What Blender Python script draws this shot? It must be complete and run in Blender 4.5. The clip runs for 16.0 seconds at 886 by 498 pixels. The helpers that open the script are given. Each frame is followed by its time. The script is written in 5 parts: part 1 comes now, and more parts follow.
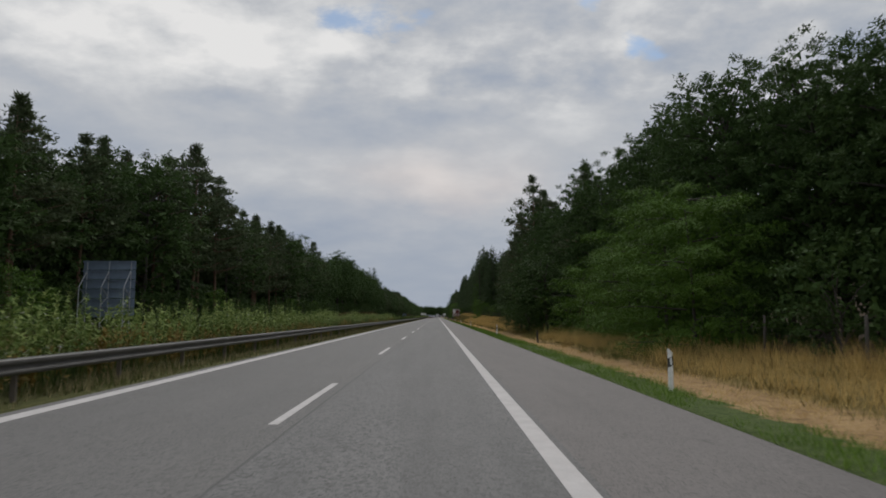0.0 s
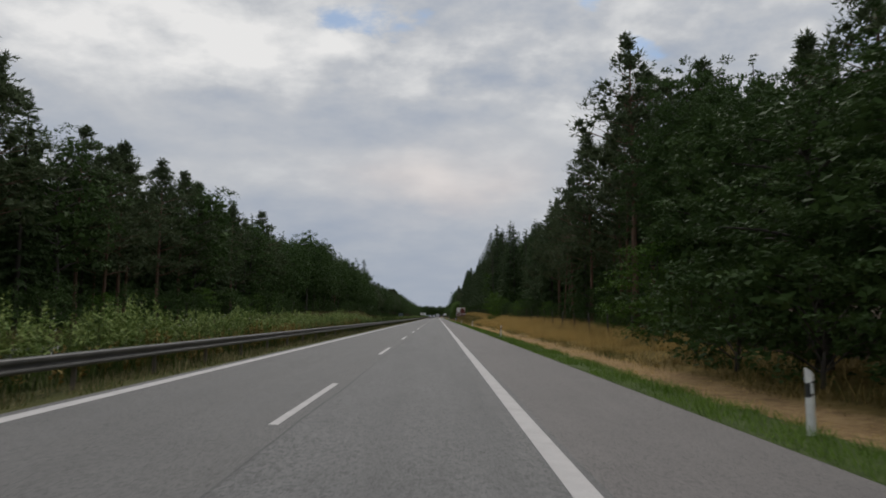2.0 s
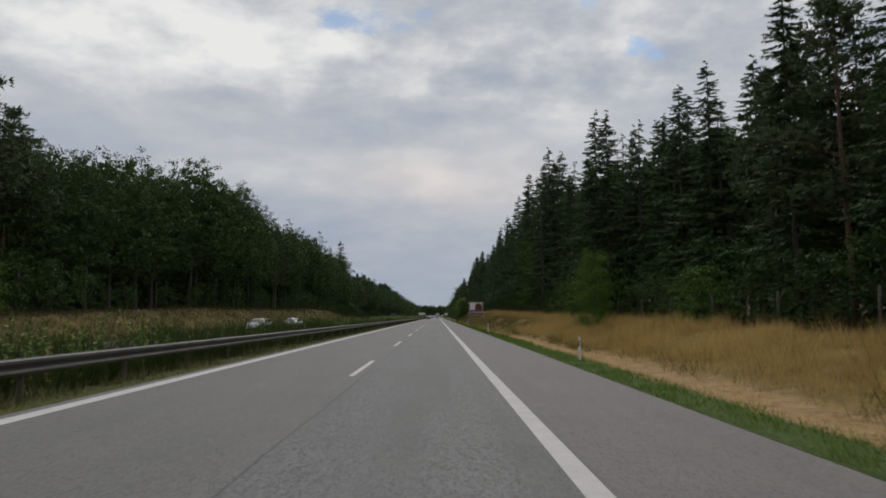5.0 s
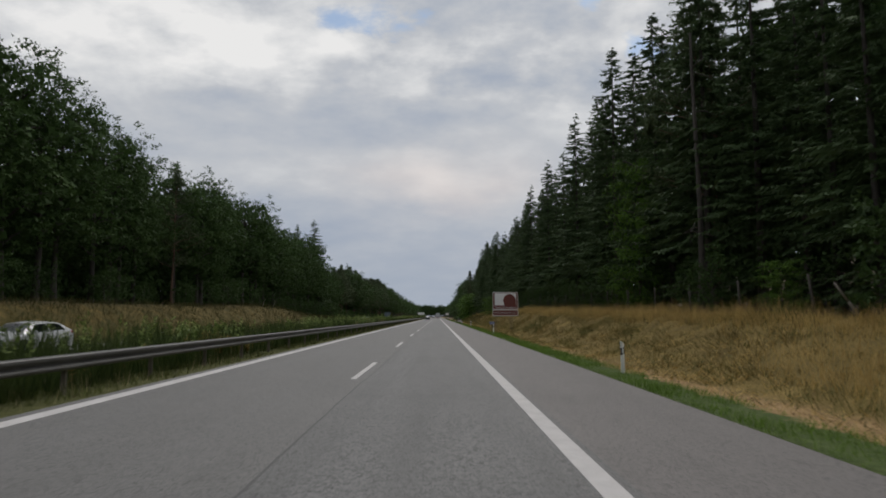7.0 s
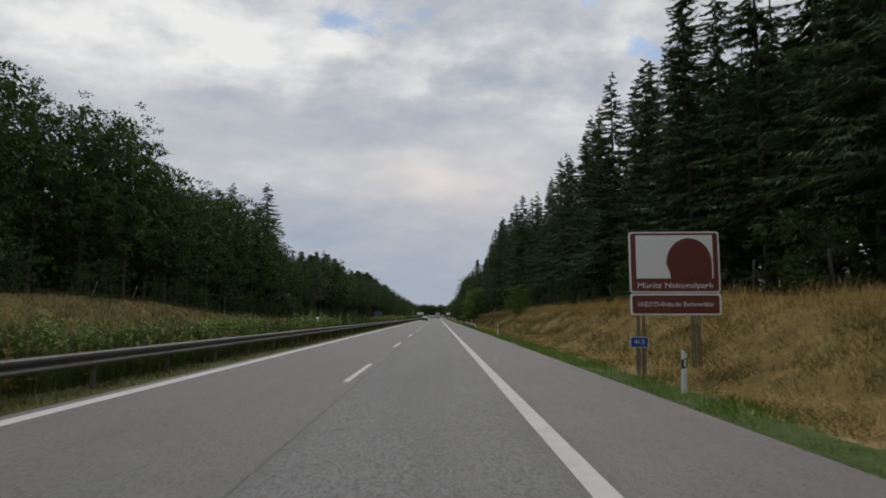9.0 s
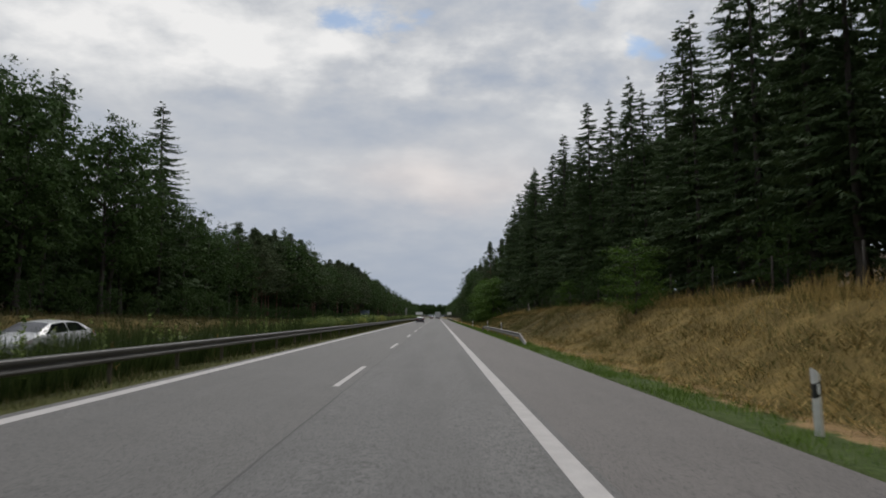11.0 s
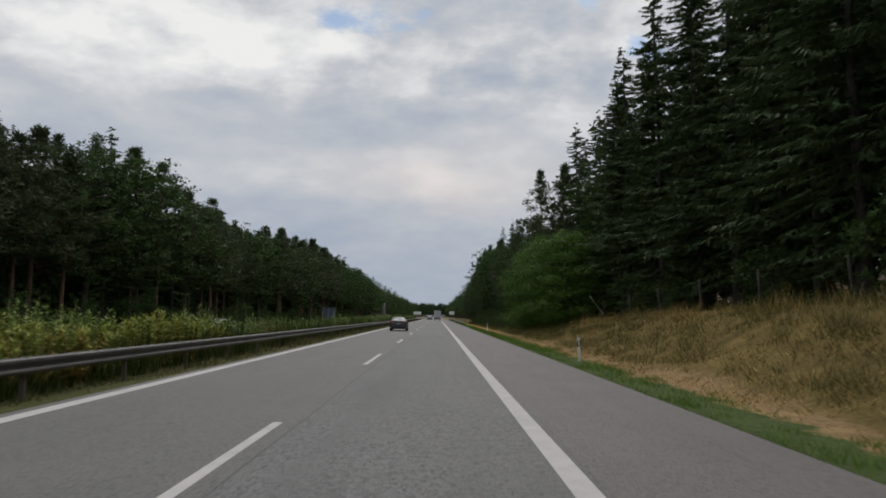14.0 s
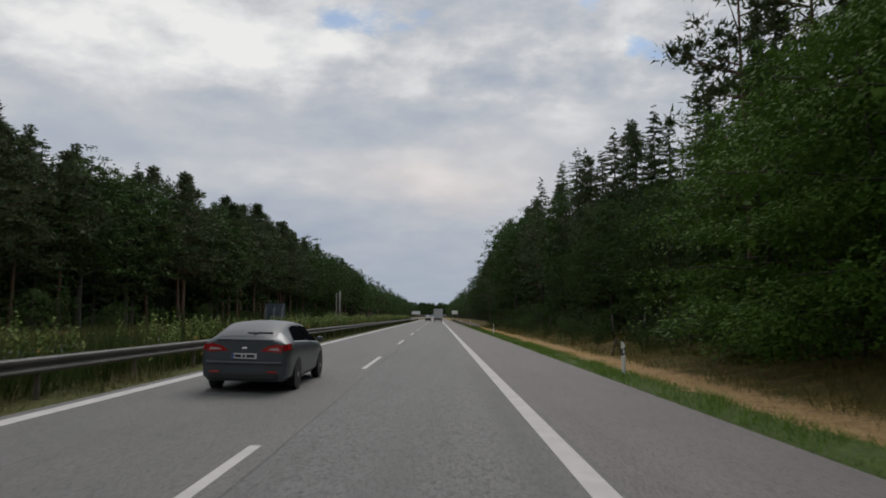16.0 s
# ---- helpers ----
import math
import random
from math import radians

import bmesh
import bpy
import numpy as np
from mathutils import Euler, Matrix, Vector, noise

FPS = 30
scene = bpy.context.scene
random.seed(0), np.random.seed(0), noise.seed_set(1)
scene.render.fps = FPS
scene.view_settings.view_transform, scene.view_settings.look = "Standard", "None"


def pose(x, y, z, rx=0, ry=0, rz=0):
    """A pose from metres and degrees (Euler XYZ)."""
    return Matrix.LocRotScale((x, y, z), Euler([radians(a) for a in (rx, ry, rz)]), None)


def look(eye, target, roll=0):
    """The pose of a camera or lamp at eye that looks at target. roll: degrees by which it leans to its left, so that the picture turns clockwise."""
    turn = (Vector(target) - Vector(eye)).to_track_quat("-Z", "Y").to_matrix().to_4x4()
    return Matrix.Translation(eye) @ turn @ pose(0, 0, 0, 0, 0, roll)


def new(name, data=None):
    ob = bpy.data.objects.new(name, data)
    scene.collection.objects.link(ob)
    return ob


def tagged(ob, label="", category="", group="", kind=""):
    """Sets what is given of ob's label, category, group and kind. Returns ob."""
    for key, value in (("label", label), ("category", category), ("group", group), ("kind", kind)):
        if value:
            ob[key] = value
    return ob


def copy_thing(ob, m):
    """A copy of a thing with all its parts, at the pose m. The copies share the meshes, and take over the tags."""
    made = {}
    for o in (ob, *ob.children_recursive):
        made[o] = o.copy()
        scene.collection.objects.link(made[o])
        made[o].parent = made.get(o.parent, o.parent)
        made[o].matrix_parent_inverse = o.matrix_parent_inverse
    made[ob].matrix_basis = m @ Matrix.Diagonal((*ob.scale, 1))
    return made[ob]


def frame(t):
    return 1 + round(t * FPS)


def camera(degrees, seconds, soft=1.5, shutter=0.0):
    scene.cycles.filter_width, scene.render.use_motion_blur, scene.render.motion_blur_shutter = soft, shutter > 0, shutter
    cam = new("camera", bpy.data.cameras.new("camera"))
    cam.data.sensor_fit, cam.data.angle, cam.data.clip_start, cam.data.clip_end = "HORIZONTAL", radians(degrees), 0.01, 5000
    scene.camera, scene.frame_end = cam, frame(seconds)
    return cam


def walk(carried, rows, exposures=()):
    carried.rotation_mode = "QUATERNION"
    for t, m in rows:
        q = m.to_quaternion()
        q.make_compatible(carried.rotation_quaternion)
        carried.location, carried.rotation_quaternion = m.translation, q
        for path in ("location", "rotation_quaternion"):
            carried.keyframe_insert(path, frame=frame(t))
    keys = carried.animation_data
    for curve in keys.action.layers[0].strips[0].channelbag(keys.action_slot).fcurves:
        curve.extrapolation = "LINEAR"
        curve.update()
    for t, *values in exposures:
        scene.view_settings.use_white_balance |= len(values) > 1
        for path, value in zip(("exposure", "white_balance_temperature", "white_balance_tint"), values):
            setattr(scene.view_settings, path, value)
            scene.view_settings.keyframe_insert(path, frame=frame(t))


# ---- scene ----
LENS = 69.5
cam = camera(LENS, 16.0, soft=1.8, shutter=0.08)
EYE = 1.71
# seconds, metres along the road, sideways, pitch, lean, turn
ROWS = [
    (0.0, 0.0, 0.0, 6.0, 0.0, -0.5), (1.5, 40.4, 0.0, 6.0, 0.0, -0.5), (3.0, 81.4, -0.05, 6.0, 0.0, -0.5),
    (5.5, 149.7, -0.17, 6.0, 0.0, -0.5), (7.0, 190.9, -0.30, 6.0, 0.0, -0.5), (9.0, 245.6, -0.2, 6.0, 0.0, -0.5),
    (11.5, 314.5, -0.08, 6.0, 0.0, -0.5), (12.5, 342.2, -0.03, 6.0, 0.0, -0.5), (14.5, 397.7, -0.03, 6.0, 0.0, -0.5),
    (16.0, 439.6, -0.19, 6.0, 0.0, -0.5),
]
walk(cam, [(t, pose(x, y, EYE, 90 + p, r, w)) for t, y, x, p, r, w in ROWS],
     exposures=[(0.0, -0.13), (1.5, -0.10), (3.0, -0.05), (6.0, -0.05), (9.0, 0.0), (12.5, 0.03), (14.0, 0.02), (16.0, -0.01)])

# ---------------------------------------------------------------- light
SUN_EL, SUN_AZ = radians(50), radians(12)     # height; bearing from straight ahead, to the right
sun = new("sun", bpy.data.lights.new("sun", "SUN"))
sun.data.energy, sun.data.angle, sun.data.color = 1.6, radians(35), (1.0, 0.95, 0.89)
sun.matrix_world = look((0, 0, 60), (-60 * math.sin(SUN_AZ) / math.tan(SUN_EL), -60 * math.cos(SUN_AZ) / math.tan(SUN_EL), 0))


class Nodes:
    """A short hand for node trees."""

    def __init__(self, tree):
        self.tree = tree
        tree.nodes.clear()

    def add(self, kind, ins=None, **props):
        n = self.tree.nodes.new(kind)
        for k, v in props.items():
            setattr(n, k, v)
        for k, v in (ins or {}).items():
            if isinstance(v, bpy.types.NodeSocket):
                self.tree.links.new(v, n.inputs[k])
            else:
                n.inputs[k].default_value = v
        return n

    def math(self, op, a, b=0.0, clamp=False):
        return self.add("ShaderNodeMath", {0: a, 1: b}, operation=op, use_clamp=clamp).outputs[0]

    def noise(self, vec, scale, detail=4.0, rough=0.55, dist=0.0):
        return self.add("ShaderNodeTexNoise", {"Vector": vec, "Scale": scale, "Detail": detail, "Roughness": rough, "Distortion": dist}).outputs[0]

    def ramp(self, fac, stops):
        n = self.add("ShaderNodeValToRGB", {"Fac": fac})
        e = n.color_ramp.elements
        while len(e) < len(stops):
            e.new(0.5)
        for i, (p, c) in enumerate(stops):
            e[i].position, e[i].color = p, (*c, 1) if len(c) == 3 else c
        return n.outputs[0]

    def step(self, v, lo, hi):
        return self.add("ShaderNodeMapRange", {0: v, 1: lo, 2: hi, 3: 0.0, 4: 1.0}, interpolation_type="SMOOTHSTEP").outputs[0]

    def mix(self, fac, a, b, blend="MIX"):
        n = self.add("ShaderNodeMix", data_type="RGBA", blend_type=blend)
        for i, v in ((0, fac), (6, a), (7, b)):
            if isinstance(v, bpy.types.NodeSocket):
                self.tree.links.new(v, n.inputs[i])
            else:
                n.inputs[i].default_value = v if i == 0 else (*v, 1)
        return n.outputs[2]


# brighter and darker banks of the cloud cover: bearing, height, half width, half height (degrees), amount
CLOUD_BANKS = [
    (-33.3, 22.0, 6.6, 3.0, 0.24), (-21.8, 23.6, 8.6, 3.0, 0.22), (-9.6, 23.6, 3.6, 1.0, 0.20), (6.6, 24.7, 6.1, 2.0, 0.1),
    (17.5, 23.2, 2.8, 2.3, 0.12), (-3.9, 22.3, 7.6, 1.8, 0.06), (-13.4, 13.3, 3.5, 1.0, 0.07), (0.0, 12.2, 5.1, 1.6, 0.12),
    (10.6, 18.7, 6.1, 1.3, 0.04), (-15.0, 17.2, 11.7, 1.7, -0.03), (-1.0, 17.3, 9.0, 1.5, -0.12), (-24.5, 21.3, 4.5, 2.6, 0.12), (-28.2, 14.2, 8.6, 2.3, -0.10),
    (-6.9, 15.6, 4.6, 0.7, -0.05), (-1.7, 4.5, 8.1, 3.0, -0.1), (10.7, 21.1, 7.6, 1.1, -0.07), (-12.0, 8.5, 9.0, 2.8, -0.16),
]
BLUE_GAPS = [(-7.8, 25.8, 4.8, 1.5), (18.7, 23.4, 1.3, 1.5), (13.5, 27.3, 2.2, 0.7)]


def build_world():
    w = bpy.data.worlds.new("world")
    w.use_nodes = True
    scene.world = w
    n = Nodes(w.node_tree)
    sky = n.add("ShaderNodeTexSky", sky_type="NISHITA", sun_disc=False, sun_elevation=SUN_EL, sun_rotation=SUN_AZ)
    blue = n.mix(1.0, sky.outputs[0], (0.072, 0.086, 0.095), "MULTIPLY")
    d = n.add("ShaderNodeTexCoord").outputs["Generated"]
    s = n.add("ShaderNodeSeparateXYZ", {0: d})
    up = n.math("MAXIMUM", s.outputs[2], 0.0)
    h = n.math("ADD", up, 0.26)
    flat = n.add("ShaderNodeCombineXYZ", {0: n.math("DIVIDE", s.outputs[0], h), 1: n.math("DIVIDE", s.outputs[1], h), 2: 0.3}).outputs[0]
    big = n.noise(n.add("ShaderNodeMapping", {0: flat, 1: (1.3, 0.35, 0), 3: (0.7, 1.0, 1)}).outputs[0], 1.3, 5, 0.5, 0.1)
    puff = n.noise(n.add("ShaderNodeMapping", {0: flat, 1: (4.1, 2.2, 0), 3: (0.95, 1.0, 1)}).outputs[0], 4.6, 6, 0.52, 0.05)
    wisp = n.noise(n.add("ShaderNodeMapping", {0: flat, 1: (1.7, 5.2, 0), 3: (1.0, 1.15, 1)}).outputs[0], 9.5, 6, 0.58, 0.1)
    # bearing and height in degrees, with ragged edges
    warp = n.add("ShaderNodeTexNoise", {"Vector": flat, "Scale": 3.2, "Detail": 4.0, "Roughness": 0.5}).outputs[1]
    ws = n.add("ShaderNodeSeparateColor", {0: warp})
    bearing = n.math("MULTIPLY", n.math("ARCTAN2", s.outputs[0], s.outputs[1]), 57.296)
    height = n.math("MULTIPLY", n.math("ARCSINE", s.outputs[2]), 57.296)
    bearing = n.math("ADD", bearing, n.math("MULTIPLY", n.math("SUBTRACT", ws.outputs[0], 0.5), 11.0))
    height = n.math("ADD", height, n.math("MULTIPLY", n.math("SUBTRACT", ws.outputs[1], 0.5), 5.0))

    def bank(a, e, wa, we):
        dx = n.math("DIVIDE", n.math("SUBTRACT", bearing, a), wa)
        dy = n.math("DIVIDE", n.math("SUBTRACT", height, e), we)
        q = n.math("ADD", n.math("MULTIPLY", dx, dx), n.math("MULTIPLY", dy, dy))
        return n.math("EXPONENT", n.math("MULTIPLY", q, -0.7))

    tone = n.math("ADD", n.math("MULTIPLY", big, 0.26), n.math("MULTIPLY", puff, 0.46))
    tone = n.math("ADD", tone, 0.16)
    for a, e, wa, we, amount in CLOUD_BANKS:
        tone = n.math("ADD", tone, n.math("MULTIPLY", bank(a, e, wa, we), amount))
    tone = n.math("ADD", tone, n.math("MULTIPLY", n.math("MULTIPLY", n.math("SUBTRACT", n.math("ADD", n.math("MULTIPLY", puff, 0.5), n.math("MULTIPLY", wisp, 0.5)), 0.5), 0.95), n.step(height, 14.0, 22.0)))
    cloud = n.ramp(tone, [(0.28, (0.36, 0.41, 0.50)), (0.43, (0.445, 0.48, 0.54)), (0.54, (0.53, 0.55, 0.585)), (0.66, (0.67, 0.68, 0.695)), (0.82, (0.84, 0.835, 0.83))])
    # the sun behind the cloud warms one place, and the lowest band is blue-grey
    cloud = n.mix(n.math("MULTIPLY", bank(0.5, 12.0, 6.0, 2.2), 0.5), cloud, (0.72, 0.64, 0.61))
    cloud = n.mix(n.math("MULTIPLY", n.step(height, 11.0, 1.0), 0.75), cloud, (0.35, 0.40, 0.485))
    gap = None
    for g in BLUE_GAPS:
        b = bank(*g)
        gap = b if gap is None else n.math("MAXIMUM", gap, b)
    near = n.step(gap, 0.08, 0.3)
    gap = n.step(n.math("ADD", gap, n.math("MULTIPLY", n.math("SUBTRACT", 0.5, n.math("ADD", n.math("MULTIPLY", puff, 0.5), n.math("MULTIPLY", wisp, 0.5))), 3.2)), 0.40, 0.95)
    gap = n.math("MULTIPLY", gap, near)
    col = n.mix(n.math("MULTIPLY", gap, 0.8), cloud, blue)
    bg = n.add("ShaderNodeBackground", {0: col, 1: 1.0})
    n.tree.links.new(bg.outputs[0], n.add("ShaderNodeOutputWorld").inputs[0])


build_world()

# ---------------------------------------------------------------- materials


def surface(name, stops, scale=6.0, rough=0.7, fine=60.0, fine_amount=0.25, bump=0.0, metal=0.0, coords="Position", island=0.0,
            stretch=(1, 1, 1), through_light=0.0, spec=0.5, coat=0.0):
    """Two scales of noise over a colour ramp, with relief; island varies colour from piece to piece."""
    m = bpy.data.materials.new(name)
    m.use_nodes = True
    n = Nodes(m.node_tree)
    if coords == "Position":
        v = n.add("ShaderNodeNewGeometry").outputs["Position"]
    else:
        v = n.add("ShaderNodeTexCoord").outputs["Object"]
    v = n.add("ShaderNodeMapping", {0: v, 3: stretch}).outputs[0]
    a = n.noise(v, scale, 4)
    b = n.noise(v, fine, 3)
    f = n.math("ADD", n.math("MULTIPLY", a, 1 - fine_amount), n.math("MULTIPLY", b, fine_amount))
    if island:
        r = n.add("ShaderNodeNewGeometry").outputs["Random Per Island"]
        f = n.math("ADD", f, n.math("MULTIPLY", n.math("SUBTRACT", r, 0.5), island))
    col = n.ramp(f, stops)
    p = n.add("ShaderNodeBsdfPrincipled", {"Base Color": col, "Roughness": rough, "Metallic": metal, "Specular IOR Level": spec, "Coat Weight": coat})
    if bump:
        n.tree.links.new(n.add("ShaderNodeBump", {"Height": b, "Strength": bump, "Distance": 0.02}).outputs[0], p.inputs["Normal"])
    out = p.outputs[0]
    if through_light:
        t = n.add("ShaderNodeBsdfTranslucent", {"Color": col})
        out = n.add("ShaderNodeMixShader", {0: through_light, 1: out, 2: t.outputs[0]}).outputs[0]
    n.tree.links.new(out, n.add("ShaderNodeOutputMaterial").inputs[0])
    return m


def plain(name, c, rough=0.5, metal=0.0, spread=0.15, scale=9.0, spec=0.5, coat=0.0):
    lo, hi = [x * (1 - spread) for x in c], [min(1, x * (1 + spread)) for x in c]
    return surface(name, [(0.3, lo), (0.7, hi)], scale, rough, 80, 0.3, 0.0, metal, "Object", spec=spec, coat=coat)


def leaf(name, dark, light, island=0.1):
    return surface(name, [(0.25, dark), (0.75, light)], 0.35, 0.65, 1.6, 0.35, island=island, through_light=0.16, spec=0.08)


M = {
    "spruce": leaf("spruce_needles", (0.038, 0.063, 0.027), (0.086, 0.130, 0.053)),
    "pine": leaf("pine_needles", (0.050, 0.071, 0.035), (0.104, 0.134, 0.065)),
    "broad": leaf("broad_leaves", (0.030, 0.057, 0.018), (0.070, 0.118, 0.034)),
    "locust": leaf("light_leaves", (0.046, 0.098, 0.014), (0.112, 0.200, 0.034)),
    "weed": leaf("weed_leaves", (0.085, 0.14, 0.030), (0.27, 0.335, 0.11), 0.6),
    "yellow_weed": leaf("yellowing_leaves", (0.21, 0.24, 0.042), (0.48, 0.49, 0.15), 0.6),
    "rust_weed": leaf("withered_leaves", (0.17, 0.11, 0.030), (0.33, 0.24, 0.080), 0.6),
    "bark": surface("bark", [(0.3, (0.025, 0.022, 0.019)), (0.7, (0.085, 0.073, 0.062))], 3, 0.9, 14, 0.5, 0.6, stretch=(1, 1, 0.25)),
    "pine_bark": surface("pine_bark", [(0.3, (0.065, 0.042, 0.030)), (0.7, (0.19, 0.108, 0.068))], 2, 0.9, 12, 0.5, 0.6, stretch=(1, 1, 0.3)),
    "straw": leaf("dry_grass_blades", (0.42, 0.29, 0.105), (0.70, 0.51, 0.205), 0.6),
    "pale_straw": leaf("pale_straw_blades", (0.20, 0.165, 0.085), (0.42, 0.36, 0.20), 0.8),
    "olive": leaf("half_dry_grass_blades", (0.095, 0.078, 0.024), (0.21, 0.155, 0.052), 0.5),
    "fluff": leaf("seed_fluff", (0.38, 0.38, 0.32), (0.60, 0.60, 0.54), 0.4),
    "meadow": leaf("meadow_blades", (0.030, 0.052, 0.014), (0.085, 0.115, 0.036), 0.6),
    "tuft": leaf("olive_green_blades", (0.055, 0.070, 0.020), (0.15, 0.165, 0.055), 0.7),
    "grass": leaf("green_grass_blades", (0.080, 0.150, 0.022), (0.20, 0.310, 0.058), 0.5),
    "line": surface("road_paint", [(0.3, (0.42, 0.405, 0.40)), (0.7, (0.56, 0.54, 0.53))], 2.5, 0.8, 40, 0.4, 0.2, spec=0.15),
    "steel": surface("galvanised_steel", [(0.3, (0.17, 0.165, 0.158)), (0.7, (0.27, 0.262, 0.25))], 1.3, 0.58, 20, 0.3, 0.05, 0.25),
    # a darker steel tone, for the median rail only
    "median_steel": surface("dull_steel", [(0.3, (0.070, 0.068, 0.065)), (0.7, (0.135, 0.131, 0.125))], 1.3, 0.5, 20, 0.3, 0.05, 0.35),
    "dark_steel": surface("weathered_steel", [(0.3, (0.10, 0.085, 0.07)), (0.7, (0.20, 0.17, 0.14))], 3, 0.7, 30, 0.4, 0.1, 0.3),
    "white_plastic": plain("white_plastic", (0.74, 0.74, 0.72), 0.45),
    "black_plastic": plain("black_plastic", (0.02, 0.02, 0.02), 0.5),
    "reflector": plain("reflector", (0.75, 0.77, 0.78), 0.2),
    "sign_brown": plain("sign_brown", (0.14, 0.032, 0.023), 0.45),
    "sign_white": plain("sign_white", (0.80, 0.81, 0.82), 0.4, spread=0.03),
    "sign_blue": plain("sign_blue", (0.012, 0.06, 0.30), 0.4),
    "aluminium": plain("aluminium_sheet", (0.15, 0.20, 0.27), 0.55, 0.2, scale=2),
    "zinc": plain("zinc_posts", (0.36, 0.38, 0.40), 0.5, 0.4),
    "far_grass": leaf("far_bank_grass", (0.040, 0.052, 0.018), (0.125, 0.105, 0.042), 0.6),
    "timber": surface("fence_timber", [(0.3, (0.030, 0.026, 0.022)), (0.7, (0.085, 0.074, 0.062))], 5, 0.9, 40, 0.5, 0.3, stretch=(1, 1, 0.2)),
    "wire": plain("fence_wire", (0.07, 0.065, 0.06), 0.6, 0.4),
}


def asphalt():
    m = bpy.data.materials.new("asphalt")
    m.use_nodes = True
    n = Nodes(m.node_tree)
    pos = n.add("ShaderNodeNewGeometry").outputs["Position"]
    s = n.add("ShaderNodeSeparateXYZ", {0: pos})
    long = n.add("ShaderNodeMapping", {0: pos, 3: (1, 0.06, 1)}).outputs[0]
    streak = n.noise(long, 1.6, 4, 0.6)
    blot = n.noise(pos, 0.5, 4)
    grit = n.noise(pos, 75, 2, 0.7)
    stones = n.add("ShaderNodeTexVoronoi", {"Vector": pos, "Scale": 55.0}).outputs["Color"]
    stone = n.add("ShaderNodeSeparateColor", {0: stones}).outputs[0]
    f = n.math("ADD", n.math("MULTIPLY", streak, 0.45), n.math("MULTIPLY", blot, 0.35))
    f = n.math("ADD", f, n.math("MULTIPLY", grit, 0.2))
    left = n.ramp(f, [(0.3, (0.096, 0.094, 0.091)), (0.7, (0.126, 0.123, 0.119))])
    right = n.ramp(f, [(0.3, (0.080, 0.080, 0.079)), (0.7, (0.121, 0.119, 0.117))])
    side = n.ramp(f, [(0.3, (0.097, 0.090, 0.087)), (0.7, (0.133, 0.123, 0.118))])
    wob = n.math("MULTIPLY", n.math("SUBTRACT", n.noise(n.add("ShaderNodeMapping", {0: pos, 3: (0, 0.12, 0)}).outputs[0], 1.0, 5, 0.6), 0.5), 0.2)
    x = n.math("ADD", s.outputs[0], wob)
    col = n.mix(n.step(x, -2.22, -2.18), left, right)
    col = n.mix(n.step(x, 1.7, 1.72), col, side)
    # darker wheel tracks of rolled-in rubber
    for c in (-1.35, 0.55, -5.3, -3.4):
        track = n.step(n.math("ABSOLUTE", n.math("SUBTRACT", x, c)), 0.55, 0.1)
        col = n.mix(n.math("MULTIPLY", track, 0.12), col, (0.11, 0.11, 0.11))
    # the seam between the two laid strips
    seam = n.step(n.math("ABSOLUTE", n.math("SUBTRACT", x, -2.18)), 0.026, 0.012)
    col = n.mix(n.math("MULTIPLY", seam, 0.75), col, (0.05, 0.05, 0.05))
    col = n.mix(n.math("MULTIPLY", stone, 0.62), col, n.mix(1.0, col, (1.8, 1.8, 1.8), "MULTIPLY"))
    # the older right-hand strip has lost its fines and shows coarse stones
    coarse = n.add("ShaderNodeSeparateColor", {0: n.add("ShaderNodeTexVoronoi", {"Vector": pos, "Scale": 24.0}).outputs["Color"]}).outputs[0]
    worn = n.math("MULTIPLY", n.math("MULTIPLY", n.step(x, -2.24, -2.1), n.step(x, 1.5, 1.1)), n.step(n.noise(long, 0.9, 3), 0.36, 0.6))
    col = n.mix(n.math("MULTIPLY", n.math("MULTIPLY", coarse, worn), 0.62), col, (0.21, 0.208, 0.204))
    col = n.mix(n.math("MULTIPLY", n.math("MULTIPLY", n.step(coarse, 0.4, 0.0), worn), 0.6), col, (0.05, 0.05, 0.05))
    col = n.mix(n.math("MULTIPLY", n.step(stone, 0.34, 0.0), 0.75), col, (0.045, 0.045, 0.045))
    # a few crazed places on the shoulder and along the seam
    edge = n.add("ShaderNodeTexVoronoi", {"Vector": n.add("ShaderNodeMapping", {0: pos, 3: (1, 0.55, 1)}).outputs[0], "Scale": 2.6}, feature="DISTANCE_TO_EDGE").outputs[0]
    crack = n.math("MULTIPLY", n.math("MULTIPLY", n.step(edge, 0.03, 0.012), n.step(n.noise(pos, 0.33, 3), 0.62, 0.68)), n.step(x, 2.2, 2.6))
    col = n.mix(n.math("MULTIPLY", crack, 0.45), col, (0.035, 0.034, 0.033))
    p = n.add("ShaderNodeBsdfPrincipled", {"Base Color": col, "Roughness": 0.75, "Specular IOR Level": 0.35})
    b = n.add("ShaderNodeBump", {"Height": n.math("ADD", stone, grit), "Strength": 0.5, "Distance": 0.006})
    n.tree.links.new(b.outputs[0], p.inputs["Normal"])
    n.tree.links.new(p.outputs[0], n.add("ShaderNodeOutputMaterial").inputs[0])
    return m


